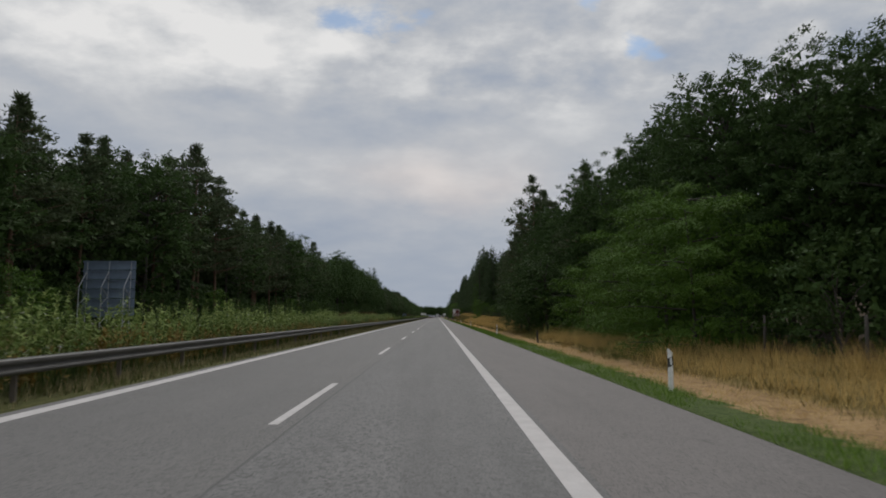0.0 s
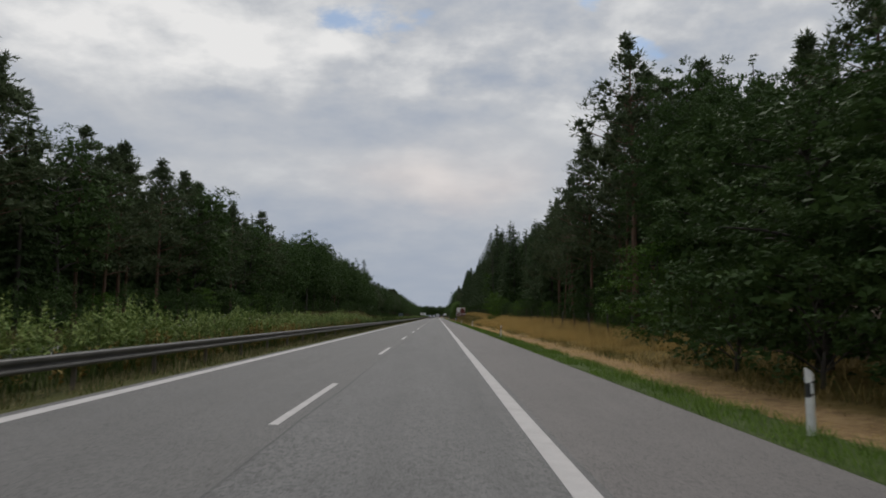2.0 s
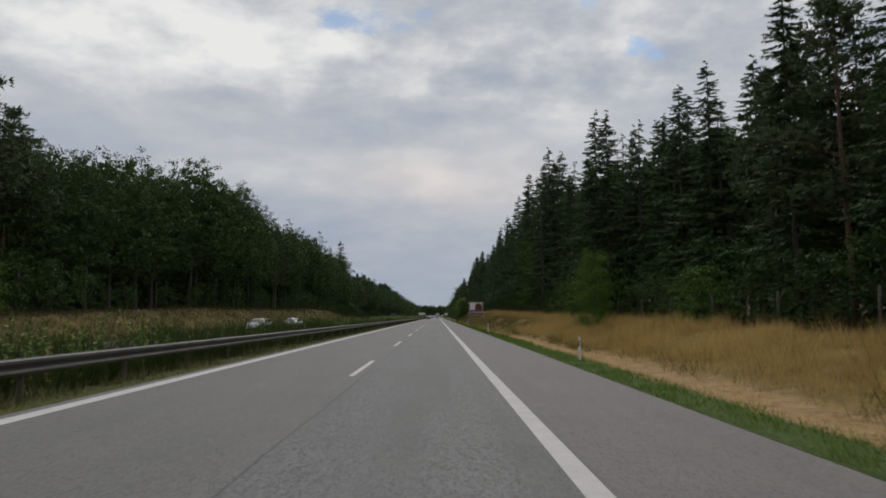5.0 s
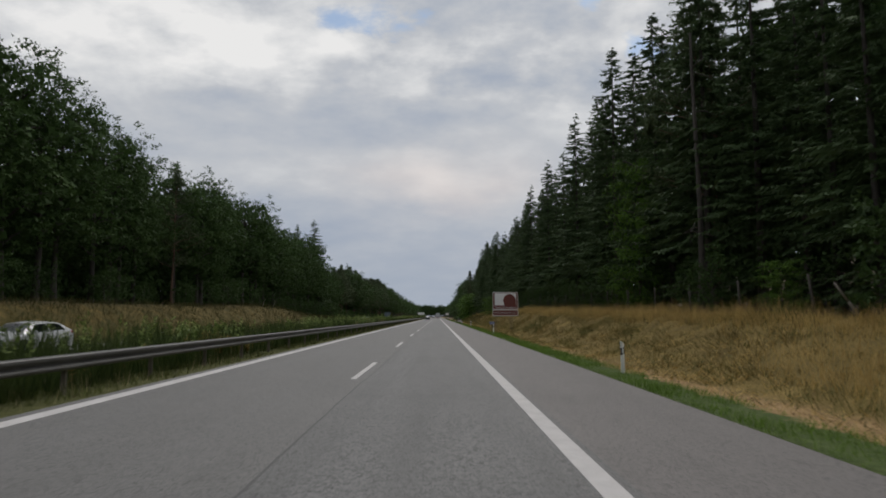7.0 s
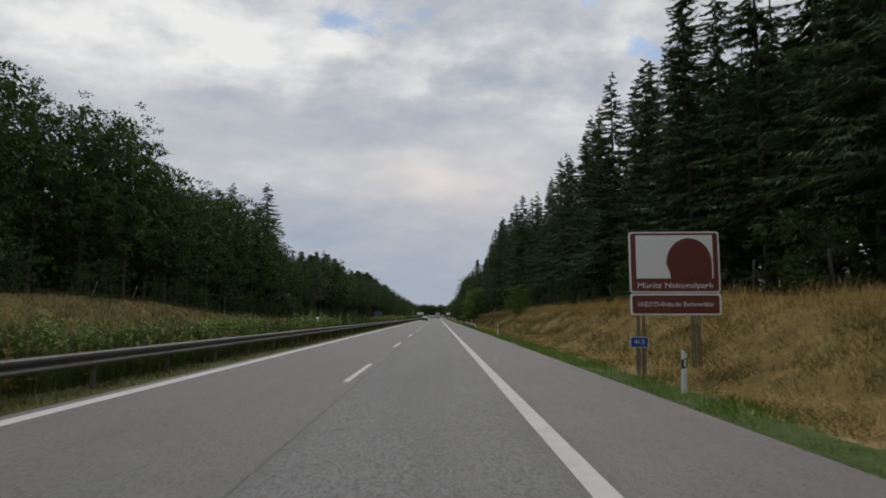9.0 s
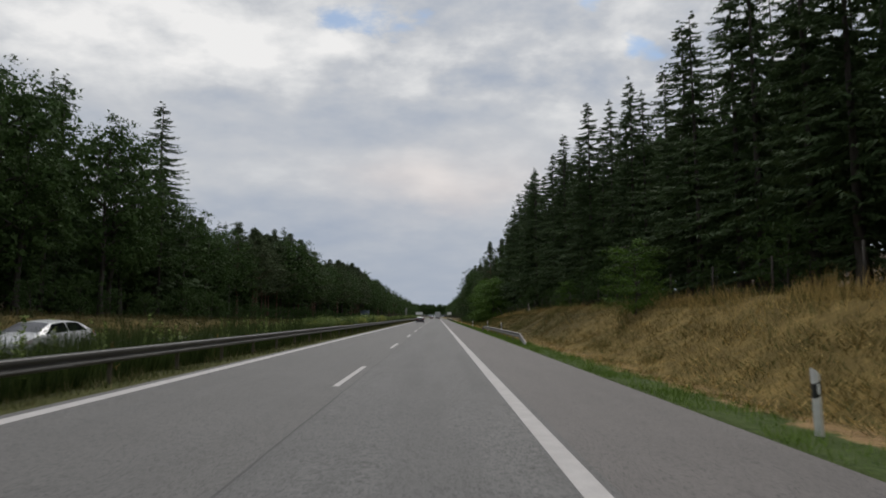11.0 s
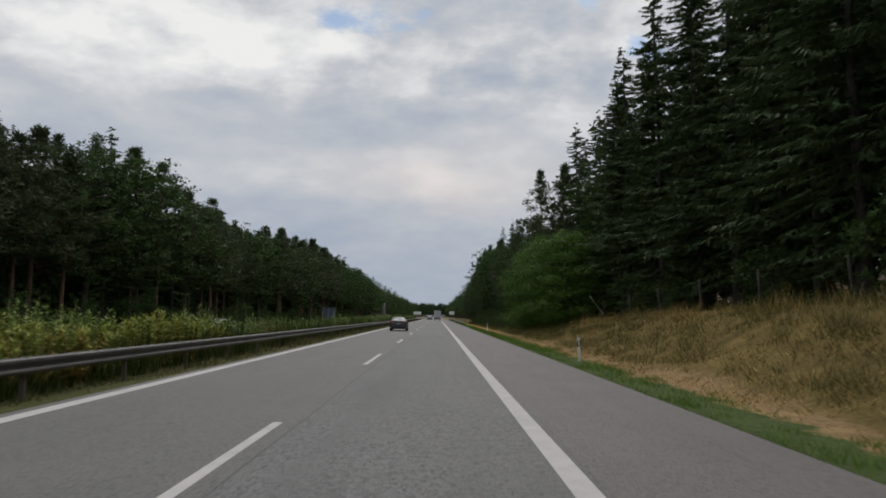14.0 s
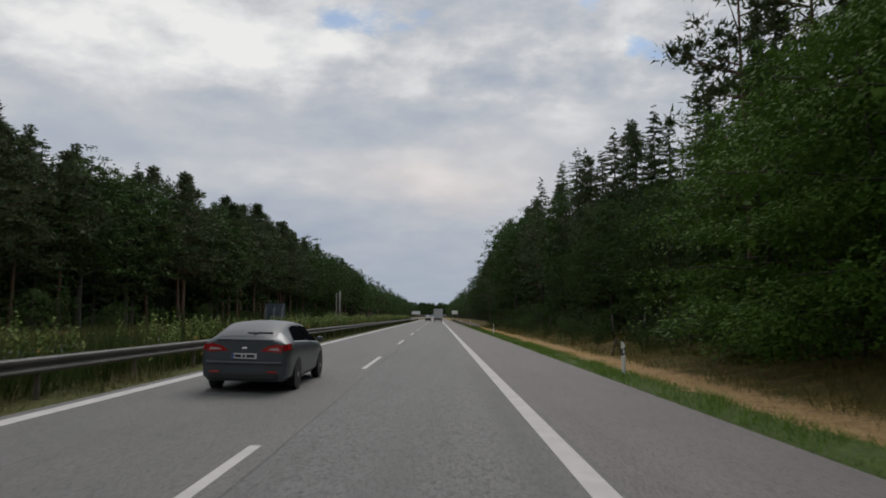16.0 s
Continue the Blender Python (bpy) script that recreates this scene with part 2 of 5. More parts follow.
def soil():
    """Ground: green beside the road, mown straw, rough dry grass, then forest litter."""
    m = bpy.data.materials.new("ground")
    m.use_nodes = True
    n = Nodes(m.node_tree)
    pos = n.add("ShaderNodeNewGeometry").outputs["Position"]
    s = n.add("ShaderNodeSeparateXYZ", {0: pos})
    wob = n.math("MULTIPLY", n.math("SUBTRACT", n.noise(pos, 0.9, 6, 0.7), 0.5), 2.2)
    x = n.math("ADD", s.outputs[0], wob)
    g = n.noise(pos, 5.0, 6, 0.7)
    fine = n.noise(n.add("ShaderNodeMapping", {0: pos, 3: (1, 0.6, 1)}).outputs[0], 28, 3, 0.7)
    f = n.math("ADD", n.math("MULTIPLY", g, 0.6), n.math("MULTIPLY", fine, 0.4))
    green = n.ramp(f, [(0.35, (0.035, 0.06, 0.018)), (0.65, (0.12, 0.155, 0.055))])
    straw = n.ramp(n.math("ADD", n.math("MULTIPLY", f, 0.6), n.math("MULTIPLY", n.noise(pos, 1.7, 5, 0.7), 0.4)), [(0.36, (0.14, 0.092, 0.045)), (0.48, (0.30, 0.198, 0.098)), (0.64, (0.48, 0.335, 0.172))])
    patch = n.noise(pos, 0.8, 5, 0.65)
    rough = n.ramp(n.math("ADD", n.math("MULTIPLY", f, 0.5), n.math("MULTIPLY", patch, 0.5)), [(0.36, (0.11, 0.083, 0.030)), (0.5, (0.19, 0.138, 0.048)), (0.64, (0.33, 0.235, 0.085))])
    # greener bank grass, with the tall trees' shade put into its colour
    shaded_olive = n.ramp(n.math("ADD", n.math("MULTIPLY", f, 0.5), n.math("MULTIPLY", patch, 0.5)), [(0.36, (0.042, 0.040, 0.014)), (0.5, (0.098, 0.078, 0.027)), (0.64, (0.20, 0.14, 0.05))])
    rough = n.mix(n.math("MULTIPLY", n.step(s.outputs[1], 338.0, 356.0), n.math("MAXIMUM", n.step(s.outputs[1], 404.0, 388.0), n.step(s.outputs[1], 444.0, 456.0))), rough, shaded_olive)
    litter = n.ramp(f, [(0.35, (0.030, 0.024, 0.016)), (0.65, (0.085, 0.062, 0.04))])
    col = n.mix(n.step(x, 6.15, 6.45), green, straw)
    edge = n.math("SUBTRACT", x, n.math("MULTIPLY", n.step(s.outputs[1], 215.0, 190.0), 1.1))
    edge = n.math("SUBTRACT", edge, n.math("MULTIPLY", n.step(s.outputs[1], 392.0, 402.0), 0.9))
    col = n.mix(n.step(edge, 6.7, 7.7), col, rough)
    col = n.mix(n.step(x, 13.6, 16.2), col, litter)
    median = n.ramp(f, [(0.35, (0.040, 0.046, 0.016)), (0.65, (0.125, 0.125, 0.050))])
    col = n.mix(n.step(x, -6.4, -6.7), col, median)
    col = n.mix(n.step(x, -23.0, -24.5), col, shaded_olive)
    col = n.mix(n.step(x, -29.0, -33.0), col, litter)
    p = n.add("ShaderNodeBsdfPrincipled", {"Base Color": col, "Roughness": 0.95, "Specular IOR Level": 0.1})
    b = n.add("ShaderNodeBump", {"Height": f, "Strength": 0.9, "Distance": 0.08})
    n.tree.links.new(b.outputs[0], p.inputs["Normal"])
    n.tree.links.new(p.outputs[0], n.add("ShaderNodeOutputMaterial").inputs[0])
    return m


M["asphalt"], M["ground"] = asphalt(), soil()

# ---------------------------------------------------------------- building helpers


def mesh_from(name, verts, faces, *mats, index=None, smooth=False, normals=None):
    """One mesh from arrays; faces: one (n, k) array or a list of such arrays; normals: one for each vertex."""
    verts = np.asarray(verts, dtype=np.float32).reshape(-1, 3)
    groups = faces if isinstance(faces, (list, tuple)) else [faces]
    groups = [np.asarray(g, dtype=np.int32) for g in groups if len(g)]
    me = bpy.data.meshes.new(name)
    me.vertices.add(len(verts))
    me.vertices.foreach_set("co", verts.ravel())
    loops = np.concatenate([g.ravel() for g in groups])
    sizes = np.concatenate([np.full(len(g), g.shape[1], dtype=np.int32) for g in groups])
    me.loops.add(len(loops))
    me.loops.foreach_set("vertex_index", loops)
    me.polygons.add(len(sizes))
    me.polygons.foreach_set("loop_start", np.concatenate([[0], np.cumsum(sizes)[:-1]]).astype(np.int32))
    for mt in mats:
        me.materials.append(mt)
    if index is not None:
        me.polygons.foreach_set("material_index", np.asarray(index, dtype=np.int32))
    me.polygons.foreach_set("use_smooth", np.full(len(sizes), smooth, dtype=bool))
    if normals is not None:
        me.attributes.new("custom_normal", "FLOAT_VECTOR", "POINT").data.foreach_set("vector", np.asarray(normals, dtype=np.float32).ravel())
    me.update(calc_edges=True)
    return me


def child(name, me, parent, label="", at=None):
    ob = new(name, me)
    ob.parent = parent
    if at is not None:
        ob.matrix_basis = at
    return tagged(ob, label)


def bm_mesh(name, bm, *mats, smooth=False):
    me = bpy.data.meshes.new(name)
    bmesh.ops.recalc_face_normals(bm, faces=bm.faces)
    bm.to_mesh(me)
    bm.free()
    for mt in mats:
        me.materials.append(mt)
    if smooth:
        for p in me.polygons:
            p.use_smooth = True
    return me


def part(name, bm, material, parent, label="", at=None, smooth=False):
    return child(name, bm_mesh(name, bm, material, smooth=smooth), parent, label, at)


def box(bm, lo, hi, bevel=0.0):
    r = bmesh.ops.create_cube(bm, size=1.0)
    lo, hi = Vector(lo), Vector(hi)
    for v in r["verts"]:
        v.co = Vector([(lo[i] + hi[i]) / 2 + v.co[i] * (hi[i] - lo[i]) for i in range(3)])
    if bevel:
        bmesh.ops.bevel(bm, geom=list({e for v in r["verts"] for e in v.link_edges}), offset=bevel, segments=2, affect="EDGES", profile=0.6)


def rod(bm, a, b, r, r2=None, sides=8):
    a, b = Vector(a), Vector(b)
    m = Matrix.Translation((a + b) / 2) @ (b - a).to_track_quat("Z", "Y").to_matrix().to_4x4()
    bmesh.ops.create_cone(bm, cap_ends=True, segments=sides, radius1=r, radius2=r if r2 is None else r2, depth=(b - a).length, matrix=m)


def smooth_step(v, lo, hi):
    t = min(1.0, max(0.0, (v - lo) / (hi - lo)))
    return t * t * (3 - 2 * t)


def along(y, knots):
    return float(np.interp(y, [k[0] for k in knots], [k[1] for k in knots]))


# ---------------------------------------------------------------- ground and road
BANK_RIGHT = [(0, 0.25), (60, 0.2), (98, 0.3), (112, 0.5), (126, 0.9), (150, 1.1), (170, 1.25), (190, 1.4), (225, 1.9), (275, 2.7), (340, 2.7), (385, 2.6), (420, 2.0), (445, 1.1), (470, 0.4), (520, 0.3)]
BANK_LEFT = [(0, 0.5), (120, 0.6), (180, 1.8), (220, 2.8), (275, 3.1), (296, 3.6), (314, 3.4), (340, 2.0), (400, 1.2), (450, 0.6), (600, 0.5)]


def road_z(x):
    return -0.025 * x


def ground_z(x, y):
    if x > 4.85:
        z = -0.13 - 0.05 * (min(x, 7.5) - 4.85)
        # last term: an added, unseen rise that closes bright sky between trunks
        return z + (along(y, BANK_RIGHT) + 0.2) * smooth_step(x, 7.2, 14.0) + 9.0 * smooth_step(x, 32.0, 70.0)
    if x > -6.9:
        return road_z(x) - 0.30
    if x > -12.4:
        return 0.15 + 0.10 * math.sin((x + 6.9) / 5.5 * math.pi)
    if x > -23.6:
        return -0.2
    # the far side gets the same added rise, hidden behind the forest
    return -0.10 + along(y, BANK_LEFT) * smooth_step(-x, 24.2, 31.0) + 9.0 * smooth_step(-x, 52.0, 95.0)


def build_ground():
    xs = [-3000, -400, -120, -95, -85, -75, -66, -58, -52, -45, -38, -34, -31, -29.5, -28, -26.5, -25, -24, -23.61, -23.59, -18, -12.41, -12.39, -11.5, -10.5, -9.5, -8.5, -7.6, -6.91, -6.89, 0, 4.84, 4.86,
          5.4, 5.9, 6.4, 7, 7.6, 8.2, 8.9, 9.6, 10.4, 11.2, 12, 13, 14, 15.5, 18, 24, 32, 40, 48, 56, 64, 72, 90, 400, 3000]
    ys = [-300, -60] + list(range(-30, 720, 3)) + [760, 820, 900, 1100, 1500, 2500, 4500]
    v = []
    for y in ys:
        for x in xs:
            z = ground_z(x, y)
            rough = 0.0 if -6.95 < x < 4.9 or -23.65 < x < -12.35 else min(1.0, (abs(x) - 4.9) / 6) * 0.12
            z += rough * noise.noise((x * 0.7, y * 0.35, 0.0)) + rough * 0.6 * noise.noise((x * 2.1, y * 1.1, 4.0))
            v.append((x, y, z))
    w = len(xs)
    f = [(j * w + i, j * w + i + 1, (j + 1) * w + i + 1, (j + 1) * w + i) for j in range(len(ys) - 1) for i in range(w - 1)]
    ob = new("ground", mesh_from("ground", v, np.array(f), M["ground"], smooth=True))
    tagged(ob, "grassy motorway verges with mown straw and forest floor", "ground", kind="structure")
    return ob


def strip(name, x0, x1, y0, y1, z0, z1, thick, mat, rows=1, parent=None, label=""):
    """A flat band along the road with real thickness."""
    ys = np.linspace(y0, y1, rows + 1)
    v, f = [], []
    for y in ys:
        v += [(x0, y, z0), (x1, y, z1), (x1, y, z1 - thick), (x0, y, z0 - thick)]
    for j in range(rows):
        a, b = j * 4, j * 4 + 4
        f += [(a + k, a + (k + 1) % 4, b + (k + 1) % 4, b + k) for k in range(4)]
    f += [(0, 3, 2, 1), (len(v) - 4, len(v) - 3, len(v) - 2, len(v) - 1)]
    me = mesh_from(name, v, np.array(f), mat)
    return me


ROAD_END = 1540.0
build_ground()
road = new("road", strip("road", -6.9, 4.85, -60, ROAD_END, road_z(-6.9), road_z(4.85), 0.25, M["asphalt"], 60))
tagged(road, "grey worn asphalt motorway carriageway with white markings", "road", kind="structure")
road_opposite = new("road_opposite", strip("road_opposite", -23.6, -12.4, -60, ROAD_END, -0.12, 0.14, 0.25, M["asphalt"], 60))
tagged(road_opposite, "grey asphalt carriageway for oncoming traffic beyond the median", "road", kind="structure")

RIGHT_LINE, DASH, LEFT_LINE = 1.455, -2.51, -6.52


def flat_line(name, x0, x1, y0, y1, parent, label=""):
    me = strip(name, x0, x1, y0, y1, road_z(x0) + 0.004, road_z(x1) + 0.004, 0.012, M["line"])
    return child(name, me, parent, label)


flat_line("edge_line", RIGHT_LINE - 0.15, RIGHT_LINE + 0.15, -40, ROAD_END, road, "broad white edge line")
flat_line("edge_line", LEFT_LINE - 0.15, LEFT_LINE + 0.15, -40, ROAD_END, road, "white edge line beside the median")
DASH_FIRST = 10.0
dash_me = strip("lane_dash", DASH - 0.075, DASH + 0.075, 0, 6, road_z(DASH - 0.075) + 0.004, road_z(DASH + 0.075) + 0.004, 0.012, M["line"])
for i in range(-1, 70):
    child("lane_dash", dash_me, road, "", pose(0, DASH_FIRST + 18 * i, 0))
for x in (-12.9, -23.1):
    z = -0.12 + 0.26 * (x + 23.6) / 11.2
    child("edge_line", strip("edge_line", x - 0.12, x + 0.12, -40, ROAD_END, z + 0.004, z + 0.009, 0.012, M["line"]), road_opposite)

# ---------------------------------------------------------------- guard rails


def beam_profile():
    """The W shape of the rail, as (out, up), with its thickness."""
    pts = [(-0.03, 0.156), (0.035, 0.156), (0.066, 0.148), (0.079, 0.130), (0.082, 0.090), (0.070, 0.058), (0.012, 0.026),
           (0.005, 0.0), (0.012, -0.026), (0.070, -0.058), (0.081, -0.088), (0.074, -0.116), (0.050, -0.143), (-0.02, -0.156)]
    return pts + [(a - 0.006, b) for a, b in reversed(pts)]


def beam_mesh(name, length, side, drop=0.0, mat="steel"):
    """side: +1 faces to +x."""
    p = beam_profile()
    k = len(p)
    v = [(side * a, y, b - (drop if y else 0.0)) for y in (0.0, length) for a, b in p]
    f4 = [(i, (i + 1) % k, k + (i + 1) % k, k + i) for i in range(k)]
    return mesh_from(name, v, np.array(f4), M[mat], smooth=False)


def rail_post_mesh(name, h, mat):
    bm = bmesh.new()
    for lo, hi in (((-0.05, -0.03, -0.3), (-0.044, 0.03, h)), ((-0.05, -0.03, -0.3), (0.05, -0.024, h)), ((0.044, -0.03, -0.3), (0.05, 0.03, h))):
        box(bm, lo, hi)
    return bm_mesh(name, bm, mat)


def guard_rail(x, y0, y1, side, label, double=False, ramp=False, mat="steel"):
    z0 = ground_z(x, y0) - 0.04 if x > 5 else 0.16
    ob = new("guard_rail")
    n = int(round((y1 - y0) / 4.0))
    ob.matrix_world = pose(x, y0, z0) @ Matrix.Diagonal((1, (y1 - y0) / (4.0 * n), 1, 1))
    tagged(ob, label, "guard rail", "motorway guard rails")
    beam, back = beam_mesh("beam", 4.0, side, mat=mat), beam_mesh("beam", 4.0, -side, mat=mat)
    post = rail_post_mesh("post", 0.72, M["dark_steel"])
    bm = bmesh.new()
    box(bm, (-0.07, -0.09, 0.50), (0.07, 0.09, 0.72), 0.01)
    spacer = bm_mesh("spacer", bm, M["steel"])
    for i in range(n):
        child("beam", beam, ob, "", pose(side * 0.07, 4.0 * i, 0.60))
        if double:
            child("beam", back, ob, "", pose(-side * 0.07, 4.0 * i, 0.60))
        child("post", post, ob, "", pose(0, 4.0 * i + 0.3, 0))
        child("spacer", spacer, ob, "", pose(0, 4.0 * i + 0.3, 0))
    if ramp:
        near = beam_mesh("beam_end", 3.0, side, 0.55)
        child("beam_end", near, ob, "rail end bent down to the ground", pose(side * 0.07, 0, 0.60) @ Matrix.Scale(-1, 4, (0, 1, 0)))
        child("beam_end", beam_mesh("beam_end", 3.0, side, 0.55), ob, "rail end bent down to the ground", pose(side * 0.07, 4.0 * n, 0.60))
    return ob


guard_rail(-7.98, -12, 700, 1, "grey steel guard rail on posts along the median", double=True, mat="median_steel")
guard_rail(5.65, 528, 700, -1, "grey steel guard rail along the verge far ahead")
guard_rail(5.65, 345, 379, -1, "grey steel guard rail beside the grassy bank", ramp=True)

# ---------------------------------------------------------------- trees


def leaf_tris(c, d, s, length, width, out=None):
    """Pointed leaves at c, pointing along d, flat towards s; out: the way that the foliage round them faces."""
    if out is not None:
        out = unit(out)
        s = s * np.where(np.sum(np.cross(s, d) * out, axis=1) < 0, -1.0, 1.0)[:, None]
    length, width = np.asarray(length)[:, None], np.asarray(width)[:, None]
    v = np.stack([c - s * width, c + s * width + d * length * 0.15, c + d * length], axis=1).reshape(-1, 3)
    f = np.arange(len(c) * 3).reshape(-1, 3)
    return (v, f) if out is None else (v, f, np.repeat(out, 3, axis=0))


def unit(a):
    return a / np.maximum(1e-6, np.linalg.norm(a, axis=-1, keepdims=True))


def tube(pts, radii, sides=7):
    """A tapered tube along a line of points."""
    pts = np.asarray(pts, float)
    v, nr = [], []
    for i, p in enumerate(pts):
        d = unit(pts[min(i + 1, len(pts) - 1)] - pts[max(i - 1, 0)])
        ref = np.array([1.0, 0, 0]) if abs(d[0]) < 0.8 else np.array([0, 1.0, 0])
        a = unit(np.cross(d, ref))
        b = np.cross(d, a)
        for k in range(sides):
            t = 2 * math.pi * k / sides
            nr.append(math.cos(t) * a + math.sin(t) * b)
            v.append(p + radii[i] * nr[-1])
    f = [(i * sides + k, i * sides + (k + 1) % sides, (i + 1) * sides + (k + 1) % sides, (i + 1) * sides + k) for i in range(len(pts) - 1) for k in range(sides)]
    return np.array(v), np.array(f), np.array(nr)


def join(pieces):
    v, f, n = [], [], 0
    for p in pieces:
        v.append(p[0])
        f.append(p[1] + n)
        n += len(p[0])
    if len(pieces[0]) == 3:
        return np.concatenate(v), np.concatenate(f), np.concatenate([p[2] for p in pieces])
    return np.concatenate(v), np.concatenate(f)


def stem(rng, h, r, bend=0.25, sides=7, tip=0.12):
    k = 7
    off = np.cumsum(rng.normal(0, bend / k, (k, 2)), axis=0)
    off -= off[0]
    pts = [(off[i, 0], off[i, 1], h * i / (k - 1) - (0.4 if i == 0 else 0)) for i in range(k)]
    rad = [r * (1.35 if i == 0 else 1.0) * (1 - (1 - tip) * i / (k - 1)) for i in range(k)]
    return pts, tube(pts, rad, sides)


def spruce(rng, h, whorls, per, twigs):
    """Whorls of drooping branches, each a flat spray of twigs."""
    _, trunk = stem(rng, h * 0.985, h * 0.011, 0.15)
    r_max = h * rng.uniform(0.15, 0.19)
    i = np.arange(whorls)
    zs = h * (0.05 + 0.94 * (i / (whorls - 1)) ** 0.92)
    z = np.repeat(zs, per) + rng.normal(0, h * 0.017, whorls * per)
    top = np.clip(1 - z / h, 0.0, 1)
    r = r_max * np.minimum(1.0, top ** 0.72 * 1.12) * rng.uniform(0.62, 1.18, len(z)) + 0.18
    r *= np.where(z < 0.2 * h, rng.uniform(0.15, 0.7, len(z)), 1)
    a = rng.uniform(0, 2 * math.pi, len(z))
    out = np.stack([np.cos(a), np.sin(a), np.zeros_like(a)], 1)
    side = np.stack([-np.sin(a), np.cos(a), np.zeros_like(a)], 1)
    droop = rng.uniform(0.15, 0.5, len(z)) * (0.3 + 0.9 * top)
    cs, ds, ss, ls, ws, ns = [], [], [], [], [], []
    for j in range(twigs):
        s = 0.12 + 0.88 * (j + 0.5) / twigs
        p = out * (r * s)[:, None]
        p[:, 2] += z - droop * r * s ** 1.2 + 0.12 * r * s ** 3
        for sg in (-1, 1):
            if j == twigs - 1 and sg == 1:
                d = out + np.array([0, 0, -0.15])
            else:
                d = out * 0.75 + side * sg * 0.8 + np.array([0, 0, -0.75]) + rng.normal(0, 0.3, p.shape)
            d = unit(d)
            cs.append(p)
            ds.append(d)
            ss.append(unit(np.cross(d, np.array([0, 0, 1.0])) + rng.normal(0, 0.5, p.shape)))
            ls.append((0.095 * r * (1.15 - 0.6 * s) + 0.17) * (1 + 1.2 * max(0, 10 - twigs) / 10) * rng.uniform(0.8, 1.3, len(z)))
            ws.append(ls[-1] * rng.uniform(0.14, 0.24, len(z)))
            ns.append(out + np.array([0, 0, 0.45 - 0.5 * (sg < 0)]) + rng.normal(0, 0.28, p.shape))
    # the dense inner part of the branches, near the stem
    for near in (0.05, 0.12, 0.2, 0.28, 0.36, 0.44, 0.52, 0.6):
        p = out * (r * near)[:, None]
        p[:, 2] += z - droop * r * near ** 1.2
        d = unit(out + side * rng.uniform(-0.8, 0.8, len(z))[:, None] + np.array([0, 0, -0.45]))
        cs.append(p)
        ds.append(d)
        ss.append(unit(np.cross(d, out) + side * 0.5 + rng.normal(0, 0.4, p.shape)))
        ls.append((0.17 * r + 0.10) * rng.uniform(0.7, 1.3, len(z)))
        ws.append(0.045 * r + 0.045)
        ns.append(out + rng.normal(0, 0.3, p.shape))
    crown = leaf_tris(np.concatenate(cs), np.concatenate(ds), np.concatenate(ss), np.concatenate(ls), np.concatenate(ws), np.concatenate(ns))
    return trunk, crown


def pine(rng, h, pads, needles, start=0.36, limbs=True, girth=0.0095):
    """A long bare stem with a crown of needle pads on crooked limbs."""
    pts, trunk = stem(rng, h * 0.96, h * girth, 0.5)
    pts = np.array(pts)
    pieces = [trunk]
    t = rng.uniform(0, 1, pads) ** 0.85
    z = h * (start + (1 - start) * t * 0.97)
    prof = np.sin(np.clip(0.25 + 0.8 * t, 0, 1) * math.pi) ** 0.7
    a = rng.uniform(0, 2 * math.pi, pads)
    r = h * 0.18 * prof * rng.uniform(0.25, 1.05, pads)
    c = np.stack([np.cos(a) * r, np.sin(a) * r, z], 1)
    # the leading shoot, with its own small tufts
    lead = min(7, pads)
    t[:lead] = np.linspace(0.72, 1.0, lead)
    z[:lead] = h * np.linspace(0.78, 0.985, lead)
    r[:lead] = h * 0.035 * (1.05 - t[:lead])
    c[:lead] = np.stack([np.cos(a[:lead]) * r[:lead], np.sin(a[:lead]) * r[:lead], z[:lead]], 1)
    for i in range(0, pads if limbs else 0, 2):
        base = np.array([np.interp(z[i] - 0.35 * r[i] - 0.2, pts[:, 2], pts[:, 0]), np.interp(z[i], pts[:, 2], pts[:, 1]), z[i] - 0.35 * r[i] - 0.2])
        pieces.append(tube([base, (base + c[i]) / 2 + (0, 0, -0.1), c[i]], [0.055, 0.04, 0.015], 4))
    size = rng.uniform(0.75, 1.35, pads) * (1.1 - 0.62 * t ** 2) * h / 22
    k = np.repeat(np.arange(pads), needles)
    q = unit(rng.normal(0, 1, (len(k), 3))) * (rng.uniform(0, 1, len(k)) ** 0.45)[:, None]
    q[:, 2] *= 0.55
    p = c[k] + q * size[k][:, None]
    d = unit(q + np.array([0, 0, 0.35]) + rng.normal(0, 0.35, q.shape))
    s = unit(np.cross(d, rng.normal(0, 1, q.shape)))
    ln = rng.uniform(0.24, 0.52, len(k))
    facing = q + 0.6 * unit(c * np.array([1, 1, 0]) + 1e-5)[k] + np.array([0, 0, 0.2]) + rng.normal(0, 0.2, q.shape)
    crown = [leaf_tris(p, d, s, ln, ln * rng.uniform(0.13, 0.22, len(k)), facing)]
    # the twiggy hearts of the pads
    k = np.repeat(np.arange(pads), 7)
    q = unit(rng.normal(0, 1, (len(k), 3)))
    d = unit(rng.normal(0, 1, q.shape) * np.array([1, 1, 0.6]))
    ln = rng.uniform(0.5, 0.9, len(k)) * size[k]
    crown.append(leaf_tris(c[k] - d * ln[:, None] * 0.5, d, unit(np.cross(d, q)), ln, ln * 0.32, q))
    return join(pieces), join(crown)


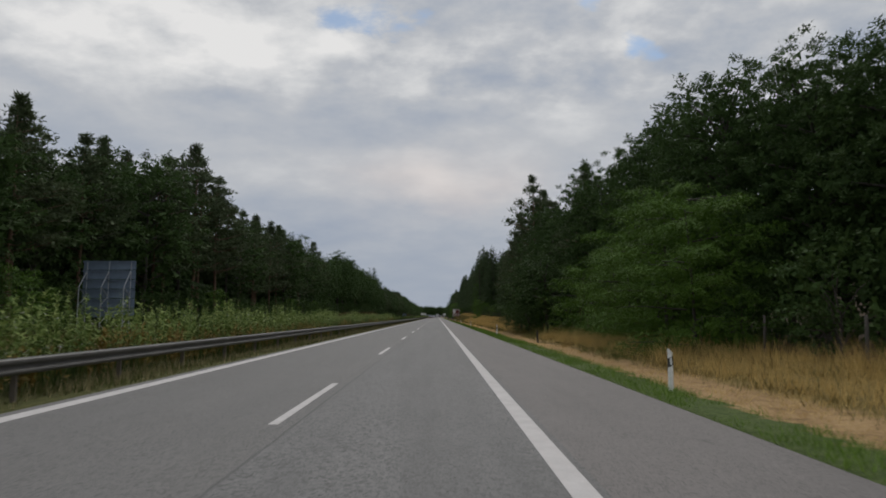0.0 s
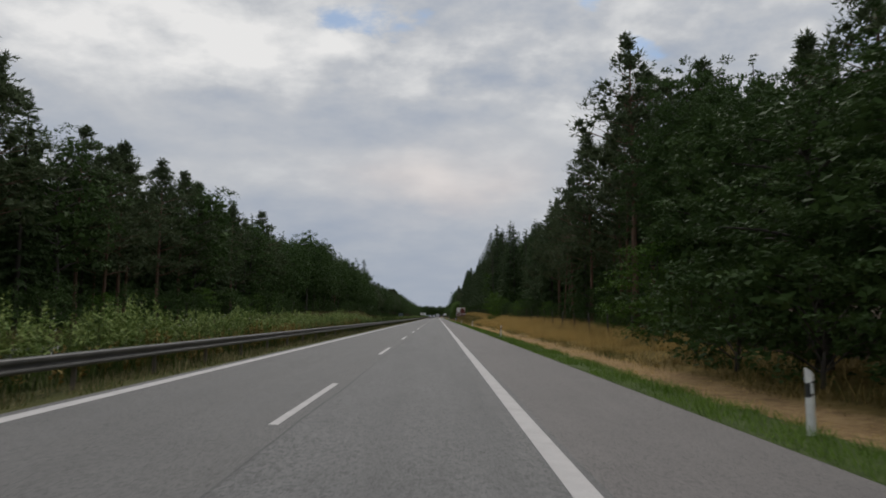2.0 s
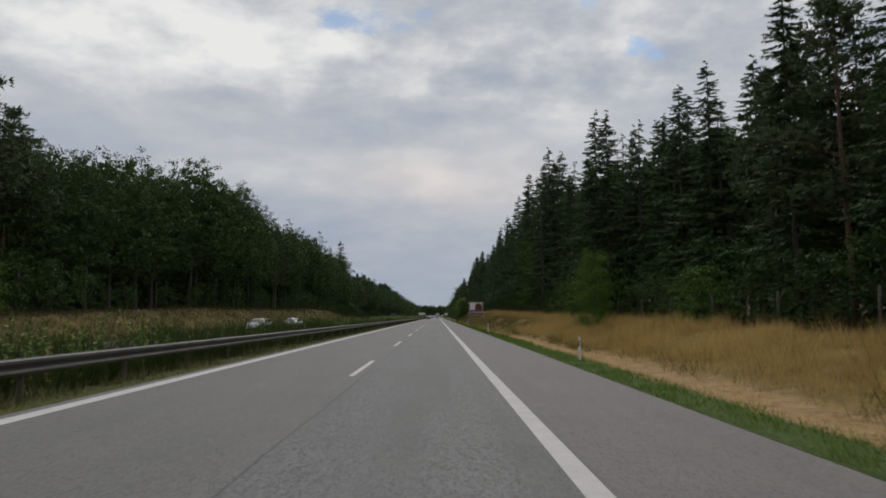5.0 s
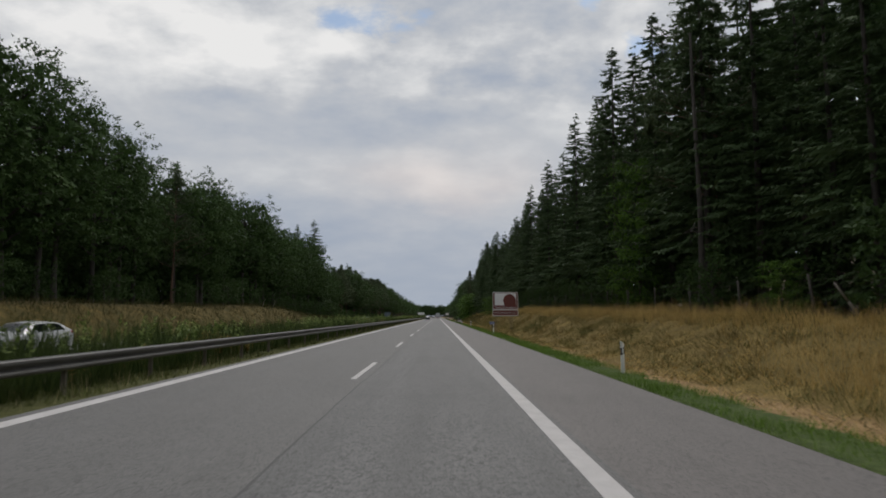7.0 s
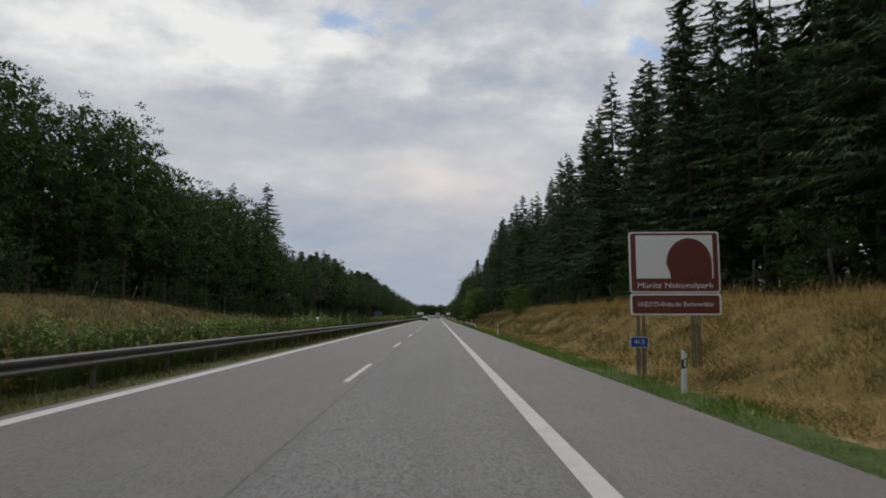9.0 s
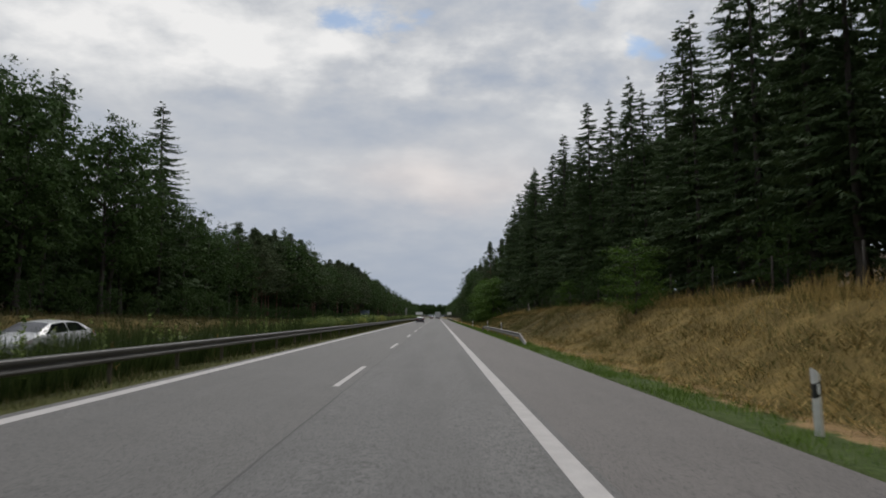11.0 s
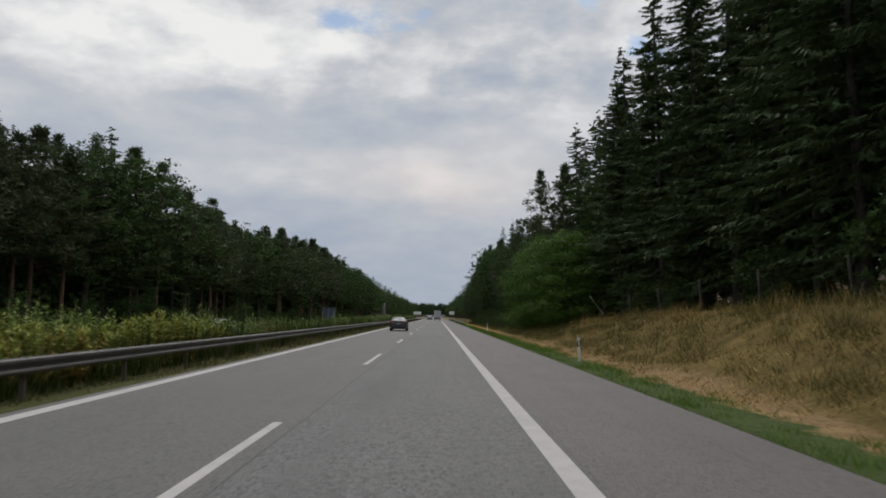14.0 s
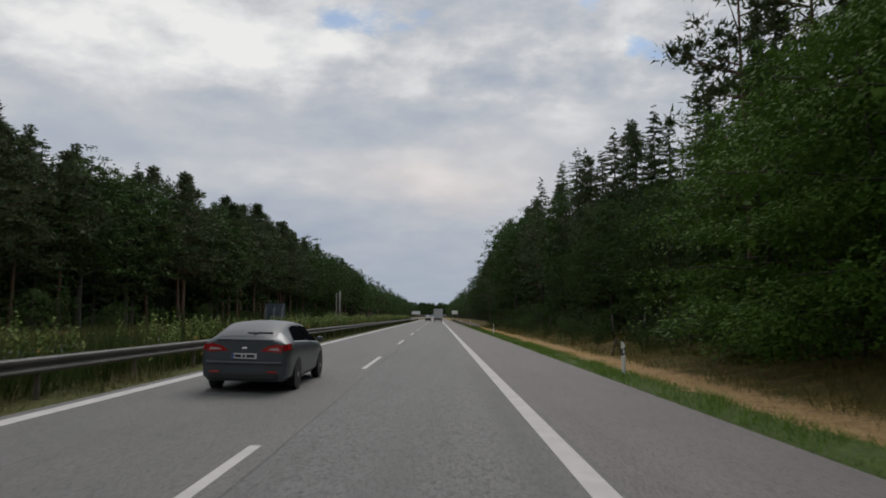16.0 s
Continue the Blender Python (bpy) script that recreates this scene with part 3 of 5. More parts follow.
def broadleaf(rng, h, wide, base, lobes, clumps, leaves, size=0.4, limbs=True, inner=60, filler=0.22, lobe=1.0):
    """A forked stem and lobes made of leaf clumps. base: where the crown begins, as a share of the height."""
    pts, trunk = stem(rng, h * 0.72, h * 0.013, 0.5, tip=0.3)
    pts = np.array(pts)
    pieces = [trunk]
    cz, rz = h * (1 + base) / 2, h * (1 - base) / 2
    u = unit(rng.normal(0, 1, (lobes, 3)))
    u[:, 2] = np.linspace(-0.85, 0.9, lobes) + rng.normal(0, 0.1, lobes)
    ring = np.sqrt(np.clip(1 - u[:, 2] ** 2, 0.05, 1))
    ang = np.arange(lobes) * 2.4 + rng.uniform(0, 6)
    lc = np.stack([np.cos(ang) * ring * wide * 0.62, np.sin(ang) * ring * wide * 0.62, cz + u[:, 2] * rz * 0.70], 1)
    lr = rng.uniform(0.36, 0.52, lobes) * min(wide, rz) * lobe
    for i in range(lobes if limbs else 0):
        zb = min(max(lc[i, 2] - 1.2, h * 0.1), h * 0.68)
        b = np.array([np.interp(zb, pts[:, 2], pts[:, 0]), np.interp(zb, pts[:, 2], pts[:, 1]), zb])
        pieces.append(tube([b, (b + lc[i]) / 2 + (0, 0, 0.2), lc[i]], [h * 0.006, h * 0.0045, h * 0.002], 5))
    k = np.repeat(np.arange(lobes), clumps)
    q = unit(rng.normal(0, 1, (len(k), 3)))
    cc = lc[k] + q * (lr[k] * rng.uniform(0.75, 1.2, len(k)))[:, None] * np.array([1, 1, 0.9])
    j = np.repeat(np.arange(len(k)), leaves)
    g = rng.normal(0, 1, (len(j), 3)) * (size * 0.95) * np.array([1.15, 1.15, 0.7])
    p = cc[j] + g
    d = unit(q[j] * 0.7 + rng.normal(0, 0.7, p.shape) + np.array([0, 0, -0.25]))
    s = unit(np.cross(d, q[j] + rng.normal(0, 0.6, p.shape)))
    ln = size * rng.uniform(0.7, 1.35, len(j))
    away = unit((lc - np.array([0, 0, cz])) / np.array([wide, wide, rz]))
    facing = unit(q * 0.8 + away[k] * 0.5 + np.array([0, 0, 0.35]))[j] + unit(g) * 0.18 + rng.normal(0, 0.11, p.shape)
    crown = [leaf_tris(p, d, s, ln, ln * rng.uniform(0.24, 0.36, len(j)), facing)]
    k = np.repeat(np.arange(lobes), inner)
    q = unit(rng.normal(0, 1, (len(k), 3)))
    p = lc[k] + q * (lr[k] * rng.uniform(0.1, 0.62, len(k)))[:, None]
    d = unit(rng.normal(0, 1, p.shape))
    ln = rng.uniform(0.8, 1.25, len(k)) * filler * np.maximum(lr[k], 0.8)
    crown.append(leaf_tris(p - d * ln[:, None] * 0.5, d, unit(np.cross(d, q + rng.normal(0, 0.3, q.shape))), ln, ln * 0.4, q + away[k] * 0.6))
    return join(pieces), join(crown)


def layered(rng, h, wide, base, boughs, sprays, leaves, size=0.15):
    """Arching boughs that carry flat, drooping fans of small leaves in shelves, with dark gaps between them."""
    pts, trunk = stem(rng, h * 0.85, h * 0.012, 0.5, tip=0.25)
    pts = np.array(pts)
    pieces = [trunk]
    t = (np.arange(boughs) + rng.uniform(0, 1, boughs)) / boughs
    z = h * (base + (0.93 - base) * t ** 1.1)
    prof = np.sqrt(np.clip(1 - ((z / h - 0.36) / 0.70) ** 2, 0.04, 1))
    r = wide * prof * rng.uniform(0.72, 1.12, boughs)
    a = np.arange(boughs) * 2.4 + rng.normal(0, 0.25, boughs)
    out = np.stack([np.cos(a), np.sin(a), np.zeros(boughs)], 1)
    side = np.stack([-np.sin(a), np.cos(a), np.zeros(boughs)], 1)
    rise = h * 0.11 * rng.uniform(0.1, 1.4, boughs)

    def on_bough(i, s):
        p = out[i] * (r[i] * s)[:, None]
        p[:, 2] = z[i] + rise[i] * (1.6 * s - 1.35 * s * s)
        return p

    for i in range(0, boughs, 2):
        k = np.array([i, i, i])
        q = on_bough(k, np.array([0.05, 0.5, 0.85]))
        q[0, :2] += (np.interp(z[i], pts[:, 2], pts[:, 0]), np.interp(z[i], pts[:, 2], pts[:, 1]))
        pieces.append(tube(q, [h * 0.005, h * 0.0035, h * 0.0012], 4))
    k = np.repeat(np.arange(boughs), sprays)
    s = np.tile(np.linspace(0.42, 1.0, sprays), boughs) + rng.normal(0, 0.05, len(k))
    c = on_bough(k, s) + side[k] * (rng.normal(0, 0.17, len(k)) * r[k])[:, None]
    c[:, 2] += rng.normal(0, 0.010 * h, len(k))
    rad = wide * rng.uniform(0.10, 0.27, len(k))
    j = np.repeat(np.arange(len(k)), leaves)
    w = rng.uniform(0, 6.283, len(j))
    d2 = np.sqrt(rng.uniform(0, 1, len(j)))
    g = np.stack([np.cos(w) * d2, np.sin(w) * d2, -0.80 * d2 ** 2 + rng.normal(0, 0.06, len(j))], 1)
    p = c[j] + g * rad[j][:, None]
    flat = g * np.array([1, 1, 0])
    d = unit(flat + out[k][j] * 0.5 + np.array([0, 0, -0.45]) + rng.normal(0, 0.25, p.shape))
    sd = unit(np.cross(d, np.array([0, 0, 1.0]) + rng.normal(0, 0.35, p.shape)))
    ln = size * rng.uniform(0.75, 1.4, len(j))
    facing = flat * 0.8 + out[k][j] * 0.35 + np.array([0, 0, 1.0]) * (0.95 - 1.15 * d2 ** 2)[:, None] + rng.normal(0, 0.10, p.shape)
    crown = [leaf_tris(p, d, sd, ln, ln * rng.uniform(0.26, 0.38, len(j)), facing)]
    # the shaded twigs inside
    k = np.repeat(np.arange(boughs), 44)
    q = on_bough(k, rng.uniform(0.12, 0.75, len(k))) + rng.normal(0, 0.05 * wide, (len(k), 3)) - np.array([0, 0, 0.05 * h])
    d = unit(rng.normal(0, 1, q.shape))
    ln = rng.uniform(0.045, 0.09, len(k)) * wide
    crown.append(leaf_tris(q, d, unit(np.cross(d, rng.normal(0, 1, q.shape))), ln, ln * 0.38, out[k] + rng.normal(0, 0.3, q.shape) - np.array([0, 0, 0.3])))
    return join(pieces), join(crown)


class Kind:
    def __init__(self, name, label, category, leaf_mat, bark_mat, group):
        self.name, self.label, self.category, self.leaf, self.bark, self.group = name, label, category, leaf_mat, bark_mat, group
        self.protos = []
        self.low = []

    def grow(self, maker, heights, *args, **kw):
        for i, h in enumerate(heights):
            rng = np.random.default_rng(hash_seed(self.name, i))
            t, c = maker(rng, h, *args, **kw)
            self.protos.append((h, mesh_from("trunk", t[0], t[1], M[self.bark], smooth=True), mesh_from("crown", c[0], c[1], M[self.leaf], normals=c[2])))

    def thin(self, maker, heights, *args, **kw):
        for i, h in enumerate(heights):
            self.low.append((h, *maker(np.random.default_rng(hash_seed(self.name, 50 + i)), h, *args, **kw)))


def hash_seed(name, i):
    return sum(ord(c) * (k + 3) for k, c in enumerate(name)) * 97 + i * 131


SPRUCE = Kind("spruce_tree", "tall dark green spruce with drooping branches", "spruce tree", "spruce", "bark", "spruces along the forest edge")
SPRUCE.grow(spruce, (24, 22, 26, 23), 54, 5, 20)
SPRUCE.thin(spruce, (23, 25), 18, 5, 4)
FAR_SPRUCE = Kind("spruce_tree", "dark green spruce standing well back from the road", "spruce tree", "spruce", "bark", "spruces along the forest edge")
FAR_SPRUCE.grow(spruce, (24, 22, 26), 36, 5, 7)
PINE = Kind("pine_tree", "tall pine with a bare reddish trunk", "pine tree", "pine", "pine_bark", "pines along the forest edge")
PINE.grow(pine, (21, 22, 20, 23), 96, 46, start=0.30)
PINE.thin(pine, (21, 22), 24, 18, limbs=False)
BROAD = Kind("broadleaf_tree", "dense dark green broadleaf tree at the forest edge", "tree", "broad", "bark", "broadleaf trees along the forest edge")
BROAD.grow(broadleaf, (20, 19, 21, 18), 5.0, 0.10, 20, 12, 26, size=0.27, inner=34, filler=0.26)
BROAD.thin(broadleaf, (19, 20), 5.0, 0.06, 8, 7, 9, size=0.55, limbs=False, inner=24, filler=0.36)
OAK = Kind("oak_tree", "tall dense dark green broadleaf tree beside the verge", "tree", "broad", "bark", "broadleaf trees beside the verge")
OAK.grow(broadleaf, (19, 18, 20), 5.2, 0.08, 26, 18, 58, size=0.175, inner=60, filler=0.17)
LOCUST = Kind("young_tree", "light green low broadleaf tree beside the verge", "tree", "locust", "bark", "young trees beside the verge")
LOCUST.grow(layered, (8.5, 7.5, 9.0), 4.0, 0.05, 32, 7, 30, size=0.17)
BACK = Kind("back_tree", "dark tree deep in the forest", "tree", "broad", "bark", "")
NEAR_BACK = Kind("back_tree", "dark tree deep in the forest", "tree", "broad", "bark", "")
NEAR_BACK.thin(broadleaf, (18, 19), 5.5, 0.0, 9, 8, 9, size=0.42, limbs=False, inner=80, filler=0.34)
BACK.thin(broadleaf, (18, 19), 5.5, 0.0, 8, 4, 4, size=0.9, limbs=False, inner=34, filler=0.5)
ACACIA = Kind("verge_tree", "bushy light green tree leaning out over the verge", "tree", "locust", "bark", "bushy trees over the verge")
ACACIA.grow(layered, (8.5, 9.5, 9.0), 4.3, 0.04, 32, 11, 110, size=0.09)
SHRUB = Kind("shrub", "green leafy shrub at the edge of the wood", "shrub", "broad", "bark", "shrubs at the forest edge")
SHRUB.grow(broadleaf, (3.6, 4.4, 3.0), 1.9, 0.0, 8, 9, 26, size=0.14, inner=24, filler=0.24)
SHRUB.thin(broadleaf, (4.0,), 2.6, 0.0, 5, 7, 8, size=0.45, limbs=False, inner=12, filler=0.34)
NEAR_SHRUB = Kind("undergrowth", "leafy undergrowth among the trunks", "shrub", "broad", "bark", "")
NEAR_SHRUB.thin(broadleaf, (4.0, 4.6), 2.6, 0.0, 6, 10, 13, size=0.20, limbs=False, inner=26, filler=0.3)

BIG_PINE = Kind("pine_tree", "big old pine with a thick reddish trunk", "pine tree", "pine", "pine_bark", "pines along the forest edge")
BIG_PINE.grow(pine, (25,), 95, 40, start=0.42, girth=0.0125)
SLIM_PINE = Kind("pine_tree", "slender leaning pine with a small high crown", "pine tree", "pine", "pine_bark", "pines along the forest edge")
SLIM_PINE.grow(pine, (19,), 26, 40, start=0.62, girth=0.0075)

plant_rng = np.random.default_rng(5)


def plant(kind, x, y, h=None, label="", wide=1.0):
    i = int(plant_rng.integers(len(kind.protos)))
    ph, trunk, crown = kind.protos[i]
    s = (h or ph * plant_rng.uniform(0.9, 1.1)) / ph
    ob = new(kind.name)
    ob.matrix_world = Matrix.Translation((x, y, ground_z(x, y) - 0.05)) @ Matrix.Rotation(plant_rng.uniform(0, 6.28), 4, "Z") @ Matrix.Diagonal((s * wide, s * wide, s, 1))
    tagged(ob, label or kind.label, kind.category, kind.group)
    child("trunk", trunk, ob)
    child("crown", crown, ob)
    return ob


class Woods:
    """Many trees that nobody could count, as one mesh."""

    def __init__(self):
        self.v, self.nr, self.f, self.m, self.n = [], [], {4: [], 3: []}, {4: [], 3: []}, 0
        self.mats = []

    def slot(self, name):
        if name not in self.mats:
            self.mats.append(name)
        return self.mats.index(name)

    def add(self, kind, x, y, h=None, wide=1.0, z=None):
        ph, t, c = kind.low[int(plant_rng.integers(len(kind.low)))]
        s = (h or ph * plant_rng.uniform(0.9, 1.1)) / ph
        a = plant_rng.uniform(0, 6.28)
        rot = np.array([[math.cos(a) * s * wide, -math.sin(a) * s * wide, 0], [math.sin(a) * s * wide, math.cos(a) * s * wide, 0], [0, 0, s]])
        at = np.array([x, y, ground_z(x, y) if z is None else z])
        for (v, f, nr), mt in ((t, kind.bark), (c, kind.leaf)):
            self.v.append(v @ rot.T + at)
            self.nr.append(unit(nr @ rot.T))
            k = f.shape[1]
            self.f[k].append(f + self.n)
            self.m[k].append(np.full(len(f), self.slot(mt)))
            self.n += len(v)

    def done(self, name, label, category):
        me = mesh_from(name, np.concatenate(self.v), [np.concatenate(self.f[4]), np.concatenate(self.f[3])], *[M[k] for k in self.mats],
                       index=np.concatenate(self.m[4] + self.m[3]), normals=np.concatenate(self.nr))
        return tagged(new(name, me), label, category, kind="stuff")


def row(kinds, y0, y1, x0, x1, step, top, spread=1.6, wide=1.0):
    """One ragged row of trees; kinds: (kind, share); top: knots of the height of the tree tops over the road, or a number."""
    y = y0
    shares = np.array([s for _, s in kinds], float)
    while y < y1:
        k = kinds[int(plant_rng.choice(len(kinds), p=shares / shares.sum()))][0]
        x, at = plant_rng.uniform(x0, x1), y + plant_rng.uniform(-0.3, 0.3) * step
        h = (along(at, top) - ground_z(x, at) if isinstance(top, list) else top) + plant_rng.uniform(-spread, spread * 0.6)
        plant(k, x, at, h, wide=wide)
        y += step * plant_rng.uniform(0.8, 1.25)


TOP_RIGHT = [(15, 17), (32, 17), (42, 18.5), (68, 18.5), (77, 19.5), (80, 16), (90, 16.5), (96, 21), (112, 23.5), (122, 22), (131, 18), (150, 18.5), (165, 19), (178, 19), (190, 20.5), (207, 24), (212, 20), (222, 20), (229, 27), (300, 24.5), (340, 23),
             (356, 22.5), (377, 25), (400, 26.5), (420, 28), (440, 26.5), (456, 23.5), (480, 18.5), (504, 19.5), (520, 20.5), (573, 24), (640, 20), (720, 21)]
TOP_LEFT = [(40, 19.5), (60, 20.5), (72, 21.5), (84, 23.5), (92, 26), (101, 26.5), (107, 22), (116, 21), (127, 21.5), (180, 22.3), (200, 20.5), (214, 21.5), (229, 26.3), (250, 26), (258, 23.2), (276, 23.6), (292, 24.6), (300, 25.6), (311, 25.2), (320, 25), (333, 22.2), (348, 24.5), (372, 26), (385, 21), (400, 18.2), (440, 18.5), (448, 20.5), (456, 22.3), (468, 22.3), (476, 20), (490, 19), (530, 21), (560, 22.5), (600, 23.5), (612, 24.5), (640, 24), (720, 23.5)]

# right-hand edge of the forest
row([(OAK, 1)], 14, 38, 19, 21, 3.6, TOP_RIGHT)
row([(OAK, 1)], 40, 68, 17.3, 19.6, 4.6, TOP_RIGHT)
row([(SHRUB, 1)], 14, 30, 14, 17, 4.0, 4.0)
plant(ACACIA, 12.0, 30, 8.0)
plant(ACACIA, 13.0, 36, 9.5)
plant(ACACIA, 12.6, 42.5, 8.0)
plant(LOCUST, 13.6, 49, 7.0)
plant(LOCUST, 13.0, 57, 6.5)
plant(OAK, 11.4, 67, 8.6, wide=1.7)
plant(OAK, 12.0, 74, 10.0, wide=1.7)
plant(OAK, 26.5, 71, 27.0, wide=0.62)
plant(SHRUB, 9.6, 66.5, 3.2, wide=1.3)
plant(SHRUB, 9.8, 70.5, 4.0, wide=1.4)
plant(SHRUB, 9.7, 75.0, 4.2, wide=1.4)
plant(SHRUB, 10.2, 79.5, 3.6, wide=1.3)
plant(ACACIA, 11.4, 182.8, 6.3, wide=0.55)
plant(LOCUST, 11.6, 338.5, 4.6, wide=1.0)
plant(LOCUST, 13.5, 93, 6.6, wide=1.1)
plant(LOCUST, 15.4, 110, 3.4)
plant(LOCUST, 14.5, 198, 5.0)
plant(LOCUST, 15.6, 241, 13.0, wide=0.5)
plant(LOCUST, 14.6, 207, 4.2)
plant(LOCUST, 14.6, 372, 3.4)
plant(BIG_PINE, 15.9, 105.5, 25.0)
slim = plant(SLIM_PINE, 15.4, 131.5, 18.5, wide=0.8)
slim.matrix_world = slim.matrix_world.copy() @ Matrix.Rotation(radians(4), 4, "X")
row([(PINE, 1), (OAK, 1)], 70, 95, 16, 18.5, 4.2, TOP_RIGHT)
row([(PINE, 3), (SPRUCE, 0.8)], 96, 150, 16, 18.5, 4.0, TOP_RIGHT, 2.2)
row([(SHRUB, 1), (LOCUST, 0.1)], 82, 170, 15.2, 16.8, 5.0, 3.6, 1.2)
row([(SPRUCE, 5), (PINE, 1)], 150, 168, 17, 19, 3.6, TOP_RIGHT, 2.6)
row([(SPRUCE, 5), (PINE, 1)], 168, 202, 20, 22.5, 3.0, TOP_RIGHT, 2.6)
row([(SPRUCE, 5), (PINE, 1)], 202, 300, 16.5, 18.5, 3.5, TOP_RIGHT, 2.6)
row([(SHRUB, 2), (LOCUST, 0.15)], 172, 300, 14.2, 15.5, 8.0, 3.8, 1.2)
row([(SPRUCE, 1)], 300, 444, 16.5, 18.5, 3.5, TOP_RIGHT, 2.6)
row([(SHRUB, 1)], 310, 440, 14.8, 16, 9.0, 3.6, 1.0)
row([(ACACIA, 1)], 446, 464, 12.4, 13.4, 4.2, 10.6, 1.2)
row([(SPRUCE, 2), (PINE, 1)], 446, 512, 16, 18.5, 4.0, TOP_RIGHT, 2.5)
plant(PINE, 13.8, 468, 21.0, wide=0.85)
plant(SPRUCE, 18.1, 465, 26.0)
row([(SHRUB, 1)], 456, 560, 11.6, 13.2, 4.0, 2.8, 0.9)
row([(SHRUB, 1)], 468, 560, 9.2, 11.2, 3.6, 1.5, 0.5)
row([(OAK, 1)], 472, 512, 13.8, 15.2, 5.0, 11.5, 2.5)
row([(BROAD, 1), (FAR_SPRUCE, 1.4), (PINE, 1)], 510, 700, 15, 18, 4.6, TOP_RIGHT, 2.5)
# left-hand edge of the forest
row([(PINE, 3), (BROAD, 1), (FAR_SPRUCE, 0.8)], 44, 190, -37.5, -35, 4.0, TOP_LEFT, 2.2, 1.2)
row([(PINE, 1), (FAR_SPRUCE, 1)], 60, 190, -41, -39, 4.4, TOP_LEFT, 2.2)
row([(SHRUB, 2), (LOCUST, 0.8)], 40, 190, -34, -32, 4.5, 5.0, 1.5)
row([(BROAD, 5), (PINE, 0.5)], 190, 330, -39, -35.5, 4.6, TOP_LEFT, 2.4)
row([(SHRUB, 1)], 190, 420, -34, -32.5, 7.0, 4.0, 1.2)
row([(BROAD, 4), (FAR_SPRUCE, 2)], 330, 420, -39, -35.5, 3.8, TOP_LEFT, 2.0)
plant(SPRUCE, -38.5, 387.5, 30.0, wide=1.2)
row([(PINE, 6), (BROAD, 0.8), (FAR_SPRUCE, 1.4)], 420, 600, -38, -35, 3.2, TOP_LEFT, 1.8, 1.35)
row([(FAR_SPRUCE, 1.5), (PINE, 1), (BROAD, 1)], 400, 600, -41, -39, 4.0, TOP_LEFT, 1.8)
row([(SHRUB, 1)], 420, 640, -34, -32.5, 6.5, 3.2, 1.0)
row([(BROAD, 3), (PINE, 1)], 600, 720, -39, -35, 5.0, TOP_LEFT)

# depth of the forest
woods_right, woods_left = Woods(), Woods()


def fill(w, kinds, y0, y1, rows_x, step, top, less=1.5):
    shares = np.array([s for _, s in kinds], float)
    for x in rows_x:
        y = y0
        while y < y1:
            k = kinds[int(plant_rng.choice(len(kinds), p=shares / shares.sum()))][0]
            h = plant_rng.uniform(4, 7) if k in (SHRUB, NEAR_SHRUB) else (along(y, top) - ground_z(x, y) if isinstance(top, list) else top) - plant_rng.uniform(less * 0.3, less * 2)
            w.add(k, x + plant_rng.uniform(-1.5, 1.5), y, h)
            y += step * plant_rng.uniform(0.75, 1.25)


fill(woods_right, [(NEAR_BACK, 3), (SPRUCE, 1)], 12, 85, (23,), 5.0, TOP_RIGHT)
fill(woods_right, [(PINE, 2), (SPRUCE, 3)], 85, 160, (22,), 4.4, TOP_RIGHT)
fill(woods_right, [(SPRUCE, 1)], 160, 440, (21.5,), 4.0, TOP_RIGHT)
fill(woods_right, [(BROAD, 2), (SPRUCE, 2)], 440, 720, (21,), 4.6, TOP_RIGHT)
fill(woods_right, [(SPRUCE, 1), (NEAR_BACK, 1)], 66, 165, (24,), 4.0, TOP_RIGHT, 2)
fill(woods_left, [(SPRUCE, 1), (BROAD, 1)], 420, 640, (-45,), 4.2, TOP_LEFT, 2)
fill(woods_right, [(NEAR_SHRUB, 1)], 12, 500, (19.8,), 3.8, 5.0)
fill(woods_right, [(SHRUB, 1)], 500, 720, (19.5,), 4.0, 5.0)
fill(woods_right, [(BACK, 1)], 60, 520, (31.5,), 3.4, TOP_RIGHT, 0.3)
fill(woods_right, [(BROAD, 2), (SPRUCE, 2)], 700, 1500, (17,), 8, 20.5, 2)
fill(woods_left, [(BROAD, 1)], 44, 190, (-43.5,), 4.6, TOP_LEFT, 0.5)
fill(woods_left, [(BROAD, 3), (SPRUCE, 1)], 190, 330, (-42,), 5.0, TOP_LEFT)
fill(woods_left, [(BROAD, 2), (SPRUCE, 2)], 330, 420, (-42,), 5.0, TOP_LEFT)
fill(woods_left, [(SHRUB, 1)], 44, 720, (-40.5, -44.5), 3.6, 5.0)
fill(woods_left, [(BACK, 1)], 40, 720, (-48, -54), 3.6, TOP_LEFT, 1.0)
fill(woods_right, [(NEAR_BACK, 1)], 10, 520, (26,), 3.6, TOP_RIGHT, 1.2)
fill(woods_right, [(BACK, 1)], 520, 720, (26,), 3.6, TOP_RIGHT, 1.2)
fill(woods_right, [(BACK, 1)], 700, 1560, (22, 28), 9.0, 19.0, 2)
fill(woods_left, [(BACK, 1)], 700, 1560, (-41, -47), 9.0, 22.5, 2)
fill(woods_left, [(BROAD, 2), (PINE, 1)], 620, 1500, (-38,), 8, 24.0, 2)
fill(woods_right, [(BACK, 1)], 1570, 1680, range(-84, 72, 3), 36, 29.0, 3)
woods_right.done("woods", "dense dark mixed forest behind the verge trees", "forest")
woods_left.done("woods", "dense dark mixed forest beyond the far carriageway", "forest")

# ---------------------------------------------------------------- grasses and weeds


